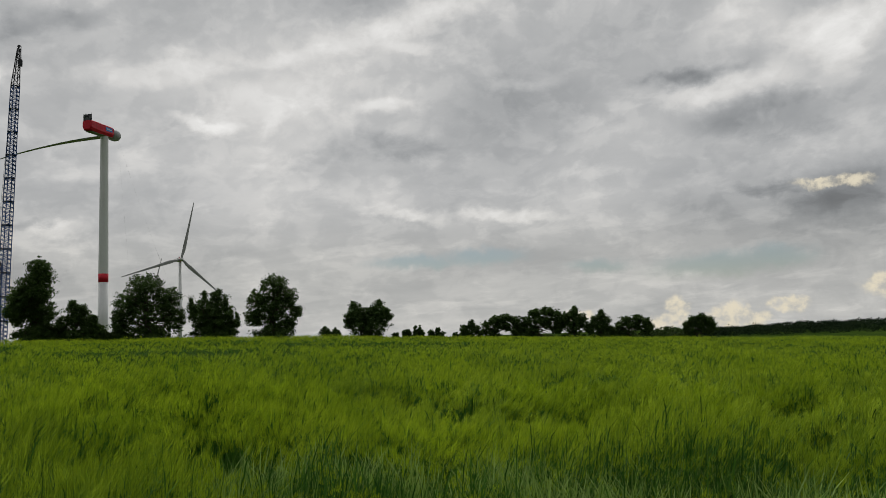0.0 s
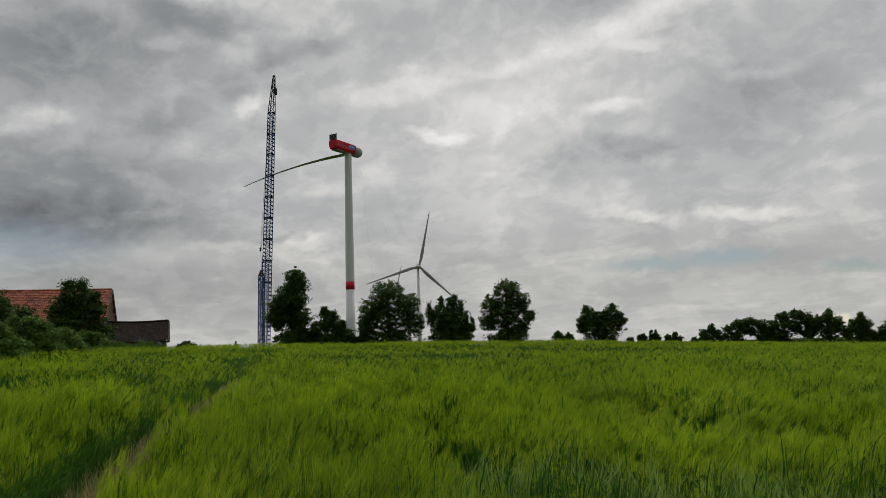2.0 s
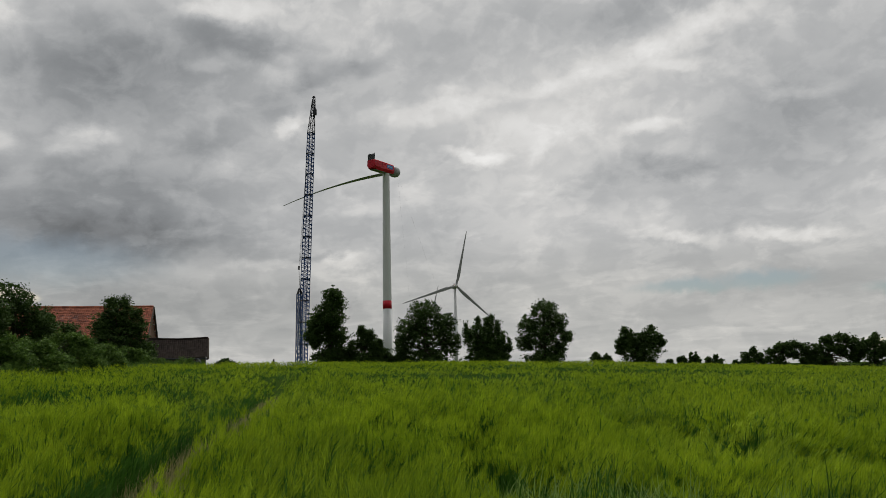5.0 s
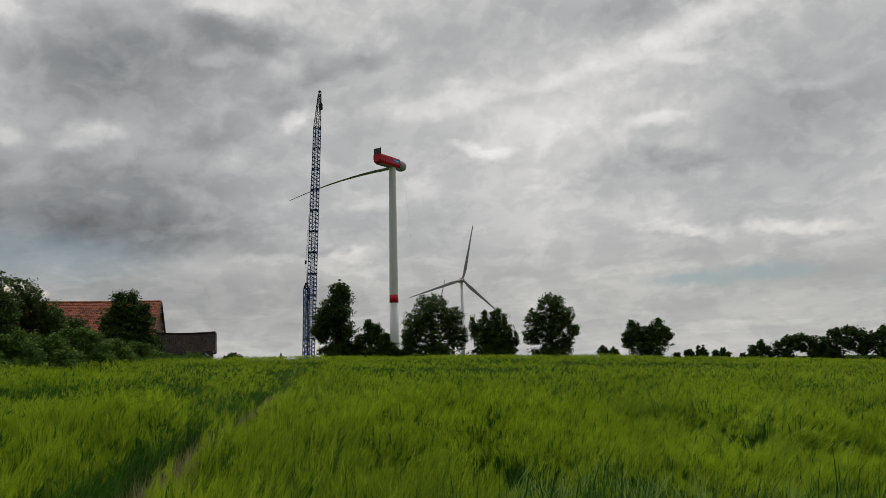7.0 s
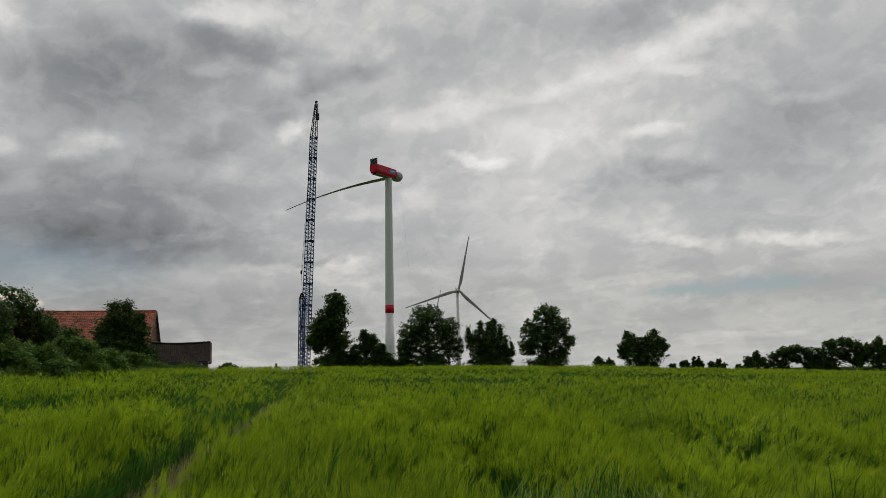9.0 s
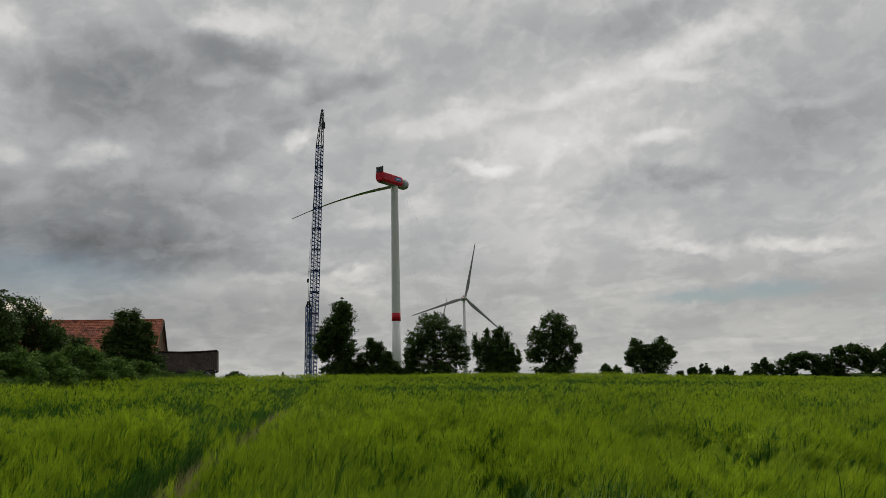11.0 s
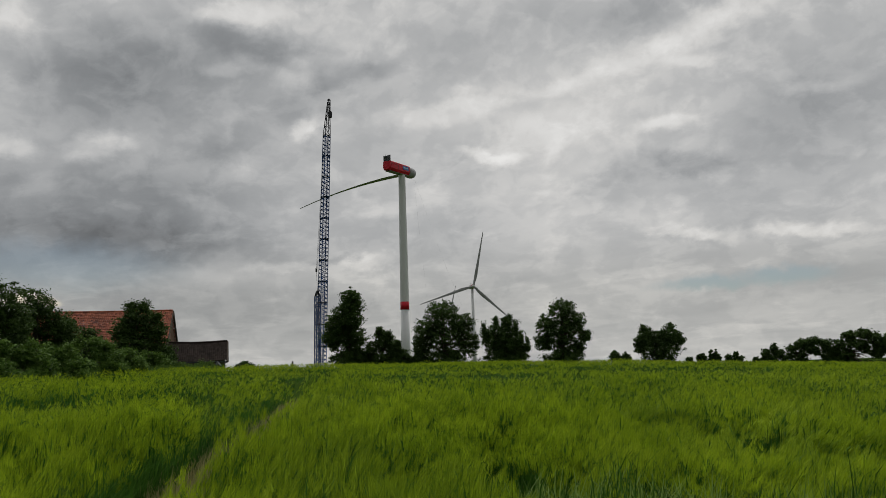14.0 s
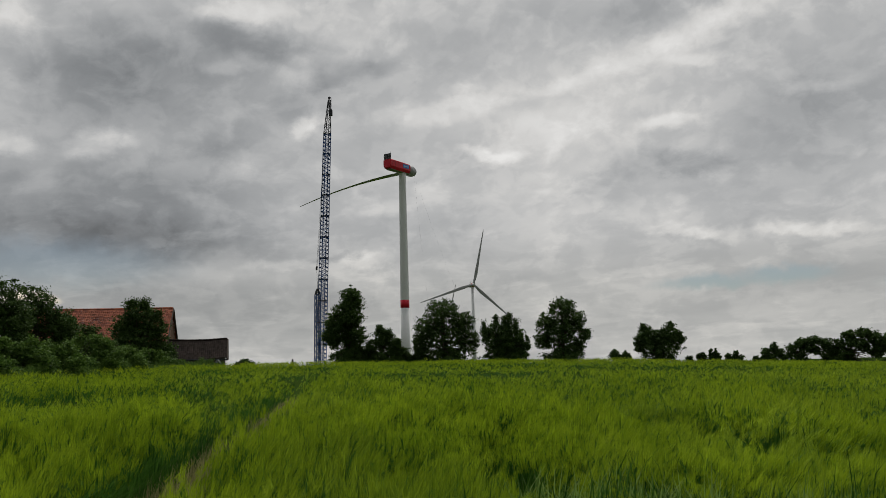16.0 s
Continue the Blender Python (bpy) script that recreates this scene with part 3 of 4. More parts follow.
def tree(name, label, category, az, r, wide, top, lobes, seed, leaf=0.17, per=1.0, trunk=0.2, mat=None, group="", clump=0.6, sink=0.0):
    """wide: degrees across; top: elevation of the tip in degrees; lobes: (across -0.5..0.5, up 0..1, half width, half height) of the crown."""
    g = np.random.default_rng(seed)
    foot = spot(az, r)
    foot.z -= sink
    W, Ht = 2 * r * math.tan(radians(wide / 2)), EYE + r * math.tan(radians(top)) - foot.z
    root = thing(name, label, category, foot.x, foot.y, foot.z, -az, group)
    centres = []
    for u, v, ru, rv in (*lobes, (0.0, 0.11, 0.38, 0.13)):
        n = max(5, int(per * 17 * (ru * W * rv * Ht) ** 0.62 / clump ** 1.2))
        d = g.normal(size=(n, 3))
        d /= np.linalg.norm(d, axis=1)[:, None]
        d *= (g.random(n) ** 0.36 * np.where(g.random(n) < 0.15, 1.12, 1.0))[:, None]
        c = np.array([u * W, 0, v * Ht]) + d * np.array([ru * W, min(ru * W * 1.2, W * 0.42), rv * Ht]) * g.uniform(0.80, 1.06, (n, 1))
        centres.append(c)
    centres = np.concatenate(centres)
    centres = centres[centres[:, 2] > 0.15]
    # each clump a flattened spray of leaves, thickest at its outside
    n_leaf = int(30 * (0.17 / leaf) ** 0.8)
    reach = clump * (0.45 + 1.15 * g.random(len(centres)) ** 1.3)
    ball = g.normal(size=(len(centres) * n_leaf, 3))
    ball *= (g.random(len(ball)) ** 0.62 / np.linalg.norm(ball, axis=1))[:, None]
    c = np.repeat(centres, n_leaf, 0) + ball * np.repeat(reach, n_leaf)[:, None] * np.array([1.1, 1.1, 0.70])
    # larger leaves fill the inside of the crown
    inner = []
    for u, v, ru, rv in lobes:
        k = int(per * 230 * (ru * W * rv * Ht / leaf ** 2 / 100) ** 0.7)
        d = g.normal(size=(k, 3))
        d *= (0.86 * g.random(k) ** 0.45 / np.linalg.norm(d, axis=1))[:, None]
        inner.append(np.array([u * W, 0, v * Ht]) + d * np.array([ru * W, min(ru * W, W * 0.36), rv * Ht]))
    inner = np.concatenate(inner)
    size = np.concatenate([np.ones(len(c)), np.full(len(inner), 1.8)])
    c = np.concatenate([c, inner])
    size, c = size[c[:, 2] > 0.05], c[c[:, 2] > 0.05]
    n = len(c)
    flat = np.array([1.0, 1.0, 0.65])
    u1 = g.normal(size=(n, 3)) * flat
    u1 /= np.linalg.norm(u1, axis=1)[:, None]
    u2 = np.cross(u1, g.normal(size=(n, 3)) * (1, 1, 1.8))
    u2 /= np.linalg.norm(u2, axis=1)[:, None]
    s = leaf * g.uniform(0.6, 1.35, (n, 1)) * size[:, None]
    v = np.stack([c - u1 * s, c + u2 * s * 0.5, c + u1 * s, c - u2 * s * 0.5], 1).reshape(-1, 3)
    q = (np.arange(n) * 4)[:, None]
    f = np.concatenate([q + [0, 1, 2], q + [0, 2, 3]], 1).reshape(-1, 3)
    bm = bmesh.new()
    girth = max(0.08, 0.032 * Ht)
    mid = Vector((lobes[0][0] * W * 0.6, 0, Ht * max(trunk, 0.12)))
    tube(bm, [Vector((0, 0, -0.3)), Vector((0.02 * W, 0, mid.z * 0.5)), mid, Vector((lobes[0][0] * W, 0, lobes[0][1] * Ht))], [girth * 1.25, girth, girth * 0.85, girth * 0.35], 8)
    for t in g.choice(len(centres), min(26, len(centres)), replace=False):
        end = Vector(centres[t])
        start = mid.lerp(Vector((lobes[0][0] * W, 0, lobes[0][1] * Ht)), g.random() * 0.6)
        bend = start.lerp(end, 0.5) + Vector((g.normal() * 0.25, g.normal() * 0.25, 0.3))
        tube(bm, [start, bend, end], [girth * 0.38, girth * 0.22, girth * 0.06], 5)
    part("trunk", bm, BARK, root)
    triangles("crown", v, f, mat or TREE_LEAF, root)
    return root


HEDGE = ((-0.32, 0.5, 0.24, 0.34), (0.06, 0.68, 0.16, 0.28), (0.33, 0.42, 0.24, 0.34), (0.0, 0.28, 0.52, 0.28), (-0.16, 0.80, 0.07, 0.18), (0.2, 0.74, 0.06, 0.2))
BUSHY = ((0.0, 0.55, 0.30, 0.38), (-0.3, 0.38, 0.2, 0.26), (0.3, 0.36, 0.2, 0.26), (0.0, 0.18, 0.46, 0.18))
tree("ivy_covered_tree", "dark ivy-covered tree with a column-like crown", "tree", -4.09, 116, 3.05, 5.66,
     ((0.157, 0.83, 0.26, 0.17), (0.08, 0.64, 0.40, 0.22), (-0.26, 0.38, 0.24, 0.16), (0.18, 0.38, 0.31, 0.22), (-0.16, 0.54, 0.30, 0.16), (0.12, 0.12, 0.34, 0.14)), 11, leaf=0.13, clump=0.5, per=1.5)
tree("bush", "dark green bush under the tall trees", "bush", -1.35, 116, 3.0, 2.94,
     ((-0.1, 0.66, 0.18, 0.32), (-0.34, 0.42, 0.15, 0.26), (0.14, 0.5, 0.2, 0.3), (0.36, 0.3, 0.14, 0.2), (0.0, 0.2, 0.46, 0.2), (-0.14, 0.9, 0.04, 0.12), (0.08, 0.8, 0.04, 0.14), (0.3, 0.56, 0.04, 0.14)), 12, leaf=0.13, clump=0.4)
for az, w, top, seed in ((-3.0, 1.9, 1.7, 61), (-0.2, 1.5, 1.5, 62), (1.0, 1.6, 1.3, 63)):
    tree("bush", "low dark undergrowth bush below the trees", "bush", az, 117, w, top, BUSHY, seed, leaf=0.13, clump=0.4, group="undergrowth")
tree("broadleaf_tree", "broad round dark green tree at the field edge", "tree", 2.76, 118, 4.6, 4.75,
     ((-0.04, 0.78, 0.26, 0.22), (-0.28, 0.56, 0.20, 0.22), (0.26, 0.60, 0.20, 0.20), (0.34, 0.34, 0.17, 0.19), (-0.35, 0.31, 0.16, 0.19), (0.0, 0.44, 0.34, 0.30), (0.0, 0.14, 0.37, 0.16)), 13, leaf=0.13, clump=0.5)
tree("hedge_tree", "ragged dark tree with upright twigs", "tree", 6.75, 117, 3.8, 3.65,
     ((-0.17, 0.52, 0.23, 0.32), (0.06, 0.56, 0.15, 0.34), (0.26, 0.28, 0.2, 0.26), (-0.35, 0.66, 0.03, 0.2), (-0.13, 0.84, 0.03, 0.14), (0.02, 0.84, 0.02, 0.12), (0.12, 0.86, 0.025, 0.13), (0.22, 0.68, 0.04, 0.18), (0.30, 0.52, 0.05, 0.16), (0.42, 0.38, 0.03, 0.14), (0.0, 0.42, 0.34, 0.26), (0.0, 0.18, 0.42, 0.18)), 14, leaf=0.13, clump=0.42)
tree("broadleaf_tree", "tall oval dark green tree standing alone", "tree", 10.71, 118, 4.0, 4.54,
     ((0.01, 0.82, 0.25, 0.17), (-0.25, 0.60, 0.20, 0.19), (0.22, 0.62, 0.20, 0.18), (-0.31, 0.35, 0.17, 0.14), (0.38, 0.44, 0.12, 0.09), (0.0, 0.46, 0.29, 0.27), (0.26, 0.28, 0.14, 0.12), (0.05, 0.14, 0.34, 0.15)), 15, leaf=0.13, clump=0.5)
tree("bush", "small spiky bush at the field edge", "bush", 14.5, 118, 1.66, 0.93, ((-0.25, 0.6, 0.2, 0.34), (0.22, 0.5, 0.2, 0.3), (0, 0.3, 0.4, 0.3)), 16, leaf=0.15, per=0.7, clump=0.3)
tree("broadleaf_tree", "wide low dark green tree at the field edge", "tree", 17.08, 119, 3.35, 2.45,
     ((-0.25, 0.66, 0.22, 0.30), (0.2, 0.68, 0.24, 0.28), (0.0, 0.38, 0.47, 0.34), (0.0, 0.64, 0.20, 0.26), (0.40, 0.62, 0.09, 0.13), (-0.4, 0.5, 0.1, 0.22), (0.22, 0.93, 0.05, 0.1), (-0.3, 0.92, 0.05, 0.1)), 17, leaf=0.13, clump=0.4)
for az, w, top, seed in ((19.66, 0.8, 0.56, 18), (20.45, 0.95, 0.74, 19), (21.63, 1.5, 0.46, 20), (23.0, 0.5, 0.15, 33), (18.9, 0.5, 0.3, 34)):
    tree("bush", "small dark bush behind the crop", "bush", az, 124, w, top, ((-0.2, 0.6, 0.12, 0.34), (0.1, 0.72, 0.08, 0.3), (0.28, 0.45, 0.14, 0.3), (0, 0.3, 0.42, 0.28)), seed, leaf=0.15, per=0.7, clump=0.3, group="bushes behind the crop")
UMBRELLA = ((-0.36, 0.60, 0.13, 0.16), (-0.17, 0.78, 0.16, 0.15), (0.08, 0.83, 0.17, 0.14), (0.29, 0.72, 0.15, 0.15), (0.42, 0.50, 0.09, 0.14), (-0.24, 0.34, 0.18, 0.20), (0.10, 0.52, 0.10, 0.14), (-0.43, 0.40, 0.07, 0.10), (0.27, 0.36, 0.14, 0.12), (-0.04, 0.60, 0.22, 0.15), (0.33, 0.55, 0.14, 0.13), (0.0, 0.10, 0.5, 0.11))
FAN = ((0.02, 0.80, 0.14, 0.18), (-0.2, 0.64, 0.16, 0.22), (0.22, 0.62, 0.16, 0.22), (-0.36, 0.42, 0.13, 0.16), (0.38, 0.40, 0.12, 0.16), (0.0, 0.46, 0.28, 0.24), (0.06, 0.94, 0.05, 0.08), (0.0, 0.14, 0.46, 0.14))
for az, w, top, seed, form in ((24.03, 1.7, 0.92, 21, FAN), (26.26, 3.0, 1.42, 22, UMBRELLA), (29.0, 3.1, 1.78, 23, UMBRELLA), (30.98, 2.7, 1.62, 24, FAN), (32.81, 1.8, 1.30, 25, FAN), (34.99, 2.6, 0.98, 26, UMBRELLA), (39.18, 2.1, 0.90, 27, UMBRELLA)):
    tree("oak", "dark spreading oak in a distant row", "tree", az, 215, w, top, form, seed, leaf=0.21, clump=0.62, trunk=0.3, group="row of oaks")
for az, w, top, seed in ((27.6, 2.2, 0.42, 28), (33.6, 3.6, 0.30, 29), (37.2, 3.6, 0.16, 30)):
    tree("bush", "low dark hedge bush between distant oaks", "bush", az, 222, w, top, BUSHY, seed, leaf=0.24, clump=0.6, group="distant hedge")
# the overgrown hedge beside the barn
tree("broadleaf_tree", "tall dark tree beside the field", "tree", -25.8, 62, 4.8, 6.75, ((0.05, 0.70, 0.32, 0.28), (-0.2, 0.45, 0.3, 0.3), (0.25, 0.46, 0.25, 0.28), (0, 0.2, 0.45, 0.2)), 41, leaf=0.085, clump=0.42)
tree("broadleaf_tree", "dark green tree in an overgrown hedge", "tree", -22.9, 68, 4.2, 6.0, ((-0.12, 0.72, 0.30, 0.26), (0.18, 0.52, 0.26, 0.26), (-0.30, 0.48, 0.2, 0.26), (0.36, 0.34, 0.16, 0.2), (0.0, 0.25, 0.46, 0.22)), 42, leaf=0.085, clump=0.42)
tree("bush", "low dark bush in an overgrown hedge", "bush", -20.7, 72, 4.0, 4.3, ((-0.25, 0.66, 0.26, 0.3), (0.08, 0.52, 0.24, 0.3), (0.33, 0.36, 0.18, 0.26), (0.0, 0.24, 0.48, 0.24)), 43, leaf=0.085, clump=0.40)
tree("broadleaf_tree", "round bushy tree in front of a barn", "tree", -17.25, 84, 4.5, 4.85,
     ((-0.04, 0.76, 0.26, 0.22), (-0.24, 0.56, 0.2, 0.22), (0.2, 0.58, 0.2, 0.2), (-0.12, 0.92, 0.06, 0.08), (0.04, 0.93, 0.06, 0.07), (0.22, 0.78, 0.06, 0.08), (0.0, 0.4, 0.36, 0.3), (0.3, 0.3, 0.2, 0.2), (0.12, 0.14, 0.4, 0.15)), 44, leaf=0.10, clump=0.45)
for az, r, w, top, seed in ((-26.8, 42, 4.6, 2.3, 45), (-24.4, 47, 4.4, 2.7, 46), (-22.1, 54, 3.8, 2.3, 47), (-20.2, 61, 3.9, 2.75, 48), (-18.5, 68, 3.4, 2.1, 49), (-16.6, 76, 2.6, 1.7, 50), (-14.9, 83, 1.6, 1.0, 51), (-13.2, 92, 1.6, 0.95, 52), (-29.5, 38, 3.6, 2.6, 53)):
    tree("shrub", "leafy green shrub at the foot of a hedge", "shrub", az, r, w, top, HEDGE, seed, leaf=0.07, clump=0.32, per=0.8, mat=SHRUB_LEAF, group="hedge shrubs")
tree("bush", "low round bush on the horizon", "bush", -10.7, 130, 1.3, 0.92, BUSHY, 54, leaf=0.18, clump=0.4)

# far wood on the horizon
g = np.random.default_rng(5)
wn = 3000
waz = 35.5 + 21.0 * g.random(wn)
wr = 760 + 160 * g.random(wn)
wh = np.interp(waz, (35.5, 38, 40, 43, 46, 50, 56), (5.0, 6.0, 7.4, 9.4, 10.6, 11.8, 13.5)) * (0.9 + 0.25 * patches(waz, wr * 0, 0.7))
wx, wy = wr * np.sin(np.radians(waz)), wr * np.cos(np.radians(waz))
wc = np.stack([wx, wy, ground(wx, wy) + wh * g.random(wn) ** 0.7 * 0.92], 1)
wc = np.repeat(wc, 11, 0) + g.normal(size=(wn * 11, 3)) * np.array([2.0, 2.0, 0.8])
n = len(wc)
u1 = g.normal(size=(n, 3)); u1 /= np.linalg.norm(u1, axis=1)[:, None]
u2 = np.cross(u1, g.normal(size=(n, 3))); u2 /= np.linalg.norm(u2, axis=1)[:, None]
s = g.uniform(0.5, 1.0, (n, 1))
tagged(triangles("far_wood", np.stack([wc - u1 * s, wc + u2 * s * 0.6, wc + u1 * s, wc - u2 * s * 0.6], 1).reshape(-1, 3),
                 np.concatenate([(np.arange(n) * 4)[:, None] + [0, 1, 2], (np.arange(n) * 4)[:, None] + [0, 2, 3]], 1).reshape(-1, 3), FAR_LEAF),
       "dark woodland on a low far hill", "woodland", kind="stuff")


# ---------------------------------------------------------------- wind turbines
def blade_mesh(bm, length, root_r, chord, bend=0.0, pitch=0.0):
    """A blade along +z: round root, widest at a fifth, thin tip. Chord along x, thickness along y."""
    rings = []
    steps = 26
    for k in range(steps + 1):
        t = k / steps
        z = t * length
        c = np.interp(t, (0, 0.05, 0.2, 0.5, 0.8, 0.95, 1), (root_r * 2, root_r * 2, chord, chord * 0.62, chord * 0.36, chord * 0.26, 0.45))
        th = np.interp(t, (0, 0.05, 0.2, 0.5, 1), (root_r * 2, root_r * 1.9, chord * 0.36, chord * 0.24, 0.42))
        twist = radians(np.interp(t, (0, 0.2, 1), (14, 12, -1)) + pitch)
        ring = []
        for j in range(12):
            q = 2 * math.pi * j / 12
            px, py = c * (0.5 * math.cos(q) + (0.16 if t > 0.08 else 0)), 0.5 * th * math.sin(q) * (1 if t < 0.06 else 0.6 + 0.4 * math.cos(q))
            ring.append(bm.verts.new((px * math.cos(twist) - py * math.sin(twist), px * math.sin(twist) + py * math.cos(twist) + bend * 4 * t * (1 - t), z)))
        rings.append(ring)
    for lo, hi in zip(rings, rings[1:]):
        for j in range(12):
            bm.faces.new((lo[j], lo[(j + 1) % 12], hi[(j + 1) % 12], hi[j]))
    bm.faces.new(rings[0][::-1])
    bm.faces.new(rings[-1])
    return bm


def frame_axes(origin, zdir, ydir):
    z = Vector(zdir).normalized()
    x = Vector(ydir).cross(z).normalized()
    y = z.cross(x)
    m = Matrix((x, y, z)).transposed().to_4x4()
    m.translation = origin
    return m


# the turbine under construction: axis of the nacelle points away and to the right
base = spot(0.05, 340)
HUB_Z = EYE + 340 * math.tan(radians(13.64)) - base.z
turbine = thing("wind_turbine", "wind turbine under construction, red nacelle and one mounted blade", "wind turbine", base.x, base.y, base.z)
NAC_BOTTOM = HUB_Z - 1.9
tower_h = NAC_BOTTOM - 0.3
band_lo, band_hi = EYE + 340 * math.tan(radians(4.05)) - base.z, EYE + 340 * math.tan(radians(4.6)) - base.z
tower_r = lambda h: 2.05 + (1.42 - 2.05) * h / tower_h
part("lower_tower", lathe(bmesh.new(), [(2.05, -0.5), (tower_r(band_lo), band_lo)]), TOWER, turbine, smooth=True)
part("red_band", lathe(bmesh.new(), [(tower_r(band_lo) + 0.01, band_lo), (tower_r(band_hi) + 0.01, band_hi)]), RED, turbine, "red warning band round the tower", smooth=True)
cuts = [band_hi, tower_h * 0.45, tower_h * 0.72, tower_h]
for lo, hi in zip(cuts, cuts[1:]):
    part("tower_section", lathe(bmesh.new(), [(tower_r(lo), lo), (tower_r(hi) + 0.0, hi - 0.08), (tower_r(hi) + 0.04, hi - 0.08), (tower_r(hi) + 0.04, hi)]), TOWER, turbine, smooth=False)
AX = 38.0
nac = Matrix.Translation((0, 0, HUB_Z)) @ pose(0, 0, 0, 0, 0, 90 - AX) @ Matrix.Translation((-1.5, 0, 0))  # local +x: towards the rotor


def placed(ob, m):
    ob.matrix_local = m
    return ob


bm = bmesh.new()
prof = ((-8.6, -1.35, 1.75), (-8.2, -1.75, 1.95), (-4.0, -2.0, 1.95), (4.3, -2.0, 1.75), (4.9, -1.7, 1.5))
rings = []
for x, lo, hi in prof:
    hw = 1.95 if -8.4 < x < 4.8 else 1.75
    mid = lo + 1.0
    rings.append([bm.verts.new((x, yy, zz)) for yy, zz in ((-hw * 0.72, lo), (-hw, mid), (-hw, hi - 0.3), (-hw + 0.3, hi), (hw - 0.3, hi), (hw, hi - 0.3), (hw, mid), (hw * 0.72, lo))])
for lo_, hi_ in zip(rings, rings[1:]):
    for j in range(8):
        bm.faces.new((lo_[j], lo_[(j + 1) % 8], hi_[(j + 1) % 8], hi_[j]))
bm.faces.new(rings[0][::-1])
bm.faces.new(rings[-1])
bmesh.ops.recalc_face_normals(bm, faces=bm.faces)
nacelle = placed(part("nacelle", bm, RED, turbine, "red nacelle housing"), nac)
placed(part("belly", box(bmesh.new(), -7.6, -1.36, -2.12, 4.2, 1.36, -1.98, 0.05), GREY, turbine, "grey underside of the nacelle"), nac)
for side in (-1, 1):
    panel = placed(part("sign_panel", box(bmesh.new(), -0.2, side * 1.96 - 0.03, -0.35, 3.6, side * 1.96 + 0.03, 1.15, 0.02), BLUE_SIGN, turbine, "blue sign panel"), nac)
    bm = bmesh.new()
    for q in range(5):
        box(bm, 0.35 + q * 0.6, side * 2.0 - 0.02, 0.25, 0.75 + q * 0.6, side * 2.0 + 0.02, 0.62)
    part("sign_bars", bm, WHITE, panel, "white unreadable lettering bars")
    for x0 in (-7.6, -5.4, -3.2):
        placed(part("seam", box(bmesh.new(), x0, side * 1.96 - 0.02, -0.9, x0 + 0.08, side * 1.96 + 0.02, 1.6), DARK, turbine), nac)
for y0 in (-1.75, 0.1):
    cooler = placed(part("cooler", box(bmesh.new(), -8.3, y0, 2.0, -7.9, y0 + 1.65, 4.3, 0.06), DARK, turbine, "dark cooler panel on the roof"), nac)
    bm = bmesh.new()
    for q in range(6):
        box(bm, -8.36, y0 + 0.1, 2.2 + q * 0.34, -7.84, y0 + 1.55, 2.27 + q * 0.34)
    part("cooler_fins", bm, GREY, cooler)
for p, q, rr in (((-7.6, -1.2, 1.9), (-7.6, -1.2, 5.1), 0.05), ((-7.6, 1.2, 1.9), (-7.6, 1.2, 5.1), 0.05), ((-8.1, -1.8, 1.9), (-8.1, -1.8, 4.4), 0.07),
                 ((-8.1, 1.8, 1.9), (-8.1, 1.8, 4.4), 0.07), ((-7.9, 0, 4.2), (-5.2, 0, 1.95), 0.05)):
    bm = bmesh.new()
    strut(bm, p, q, rr)
    placed(part("mast", bm, DARK, turbine, "thin dark mast"), nac)
hub_c = nac @ Vector((6.9, 0, -0.2))
placed(part("hub", lathe(bmesh.new(), [(1.6, 4.9), (2.1, 5.3), (2.3, 6.4), (2.25, 7.9), (1.85, 9.0), (1.1, 9.7), (0.3, 9.9)], 28, "x"), BLADE, turbine, "grey rotor hub", smooth=True), nac @ pose(0, 0, -0.4))
axis = Vector((math.sin(radians(AX)), math.cos(radians(AX)), 0))
across = Vector((-math.cos(radians(AX)), math.sin(radians(AX)), 0))
tip_el = EYE + 381 * math.tan(radians(11.13)) - base.z
drop = tip_el + 0.7 - hub_c.z
L = 64.8
bm = blade_mesh(bmesh.new(), math.hypot(L, drop), 1.2, 3.4, bend=-1.7, pitch=-13.0)
placed(part("blade", bm, BLADE, turbine, "long grey rotor blade", smooth=True), frame_axes(hub_c, across * L + Vector((0, 0, drop)), Vector((0, 0, -1))))
bm = bmesh.new()
lathe(bm, [(1.32, 0.0), (1.32, 2.0)], 20)
placed(part("blade_socket", bm, GREY, turbine), frame_axes(hub_c + across * 1.2, across, Vector((0, 0, 1))))


def cable(name, label, p, q, sag, radius, category="cable"):
    p, q = Vector(p), Vector(q)
    root = thing(name, label, category, p.x, p.y, p.z)
    bm = bmesh.new()
    pts = []
    for k in range(15):
        t = k / 14
        w = p.lerp(q, t) - p
        w.z -= sag * 4 * t * (1 - t)
        pts.append(w)
    tube(bm, pts, [radius] * 15, 4)
    part("line", bm, CABLE, root)
    return root


tip_hub = Vector((base.x, base.y, base.z)) + nac @ Vector((7.0, -1.8, -1.6))
cable("tag_line", "thin slack guide rope hanging from the hub", tip_hub, spot(2.2, 352), 3.0, 0.012)
cable("tag_line", "thin slack guide rope hanging from the hub", tip_hub, spot(6.4, 380), 6.0, 0.012)


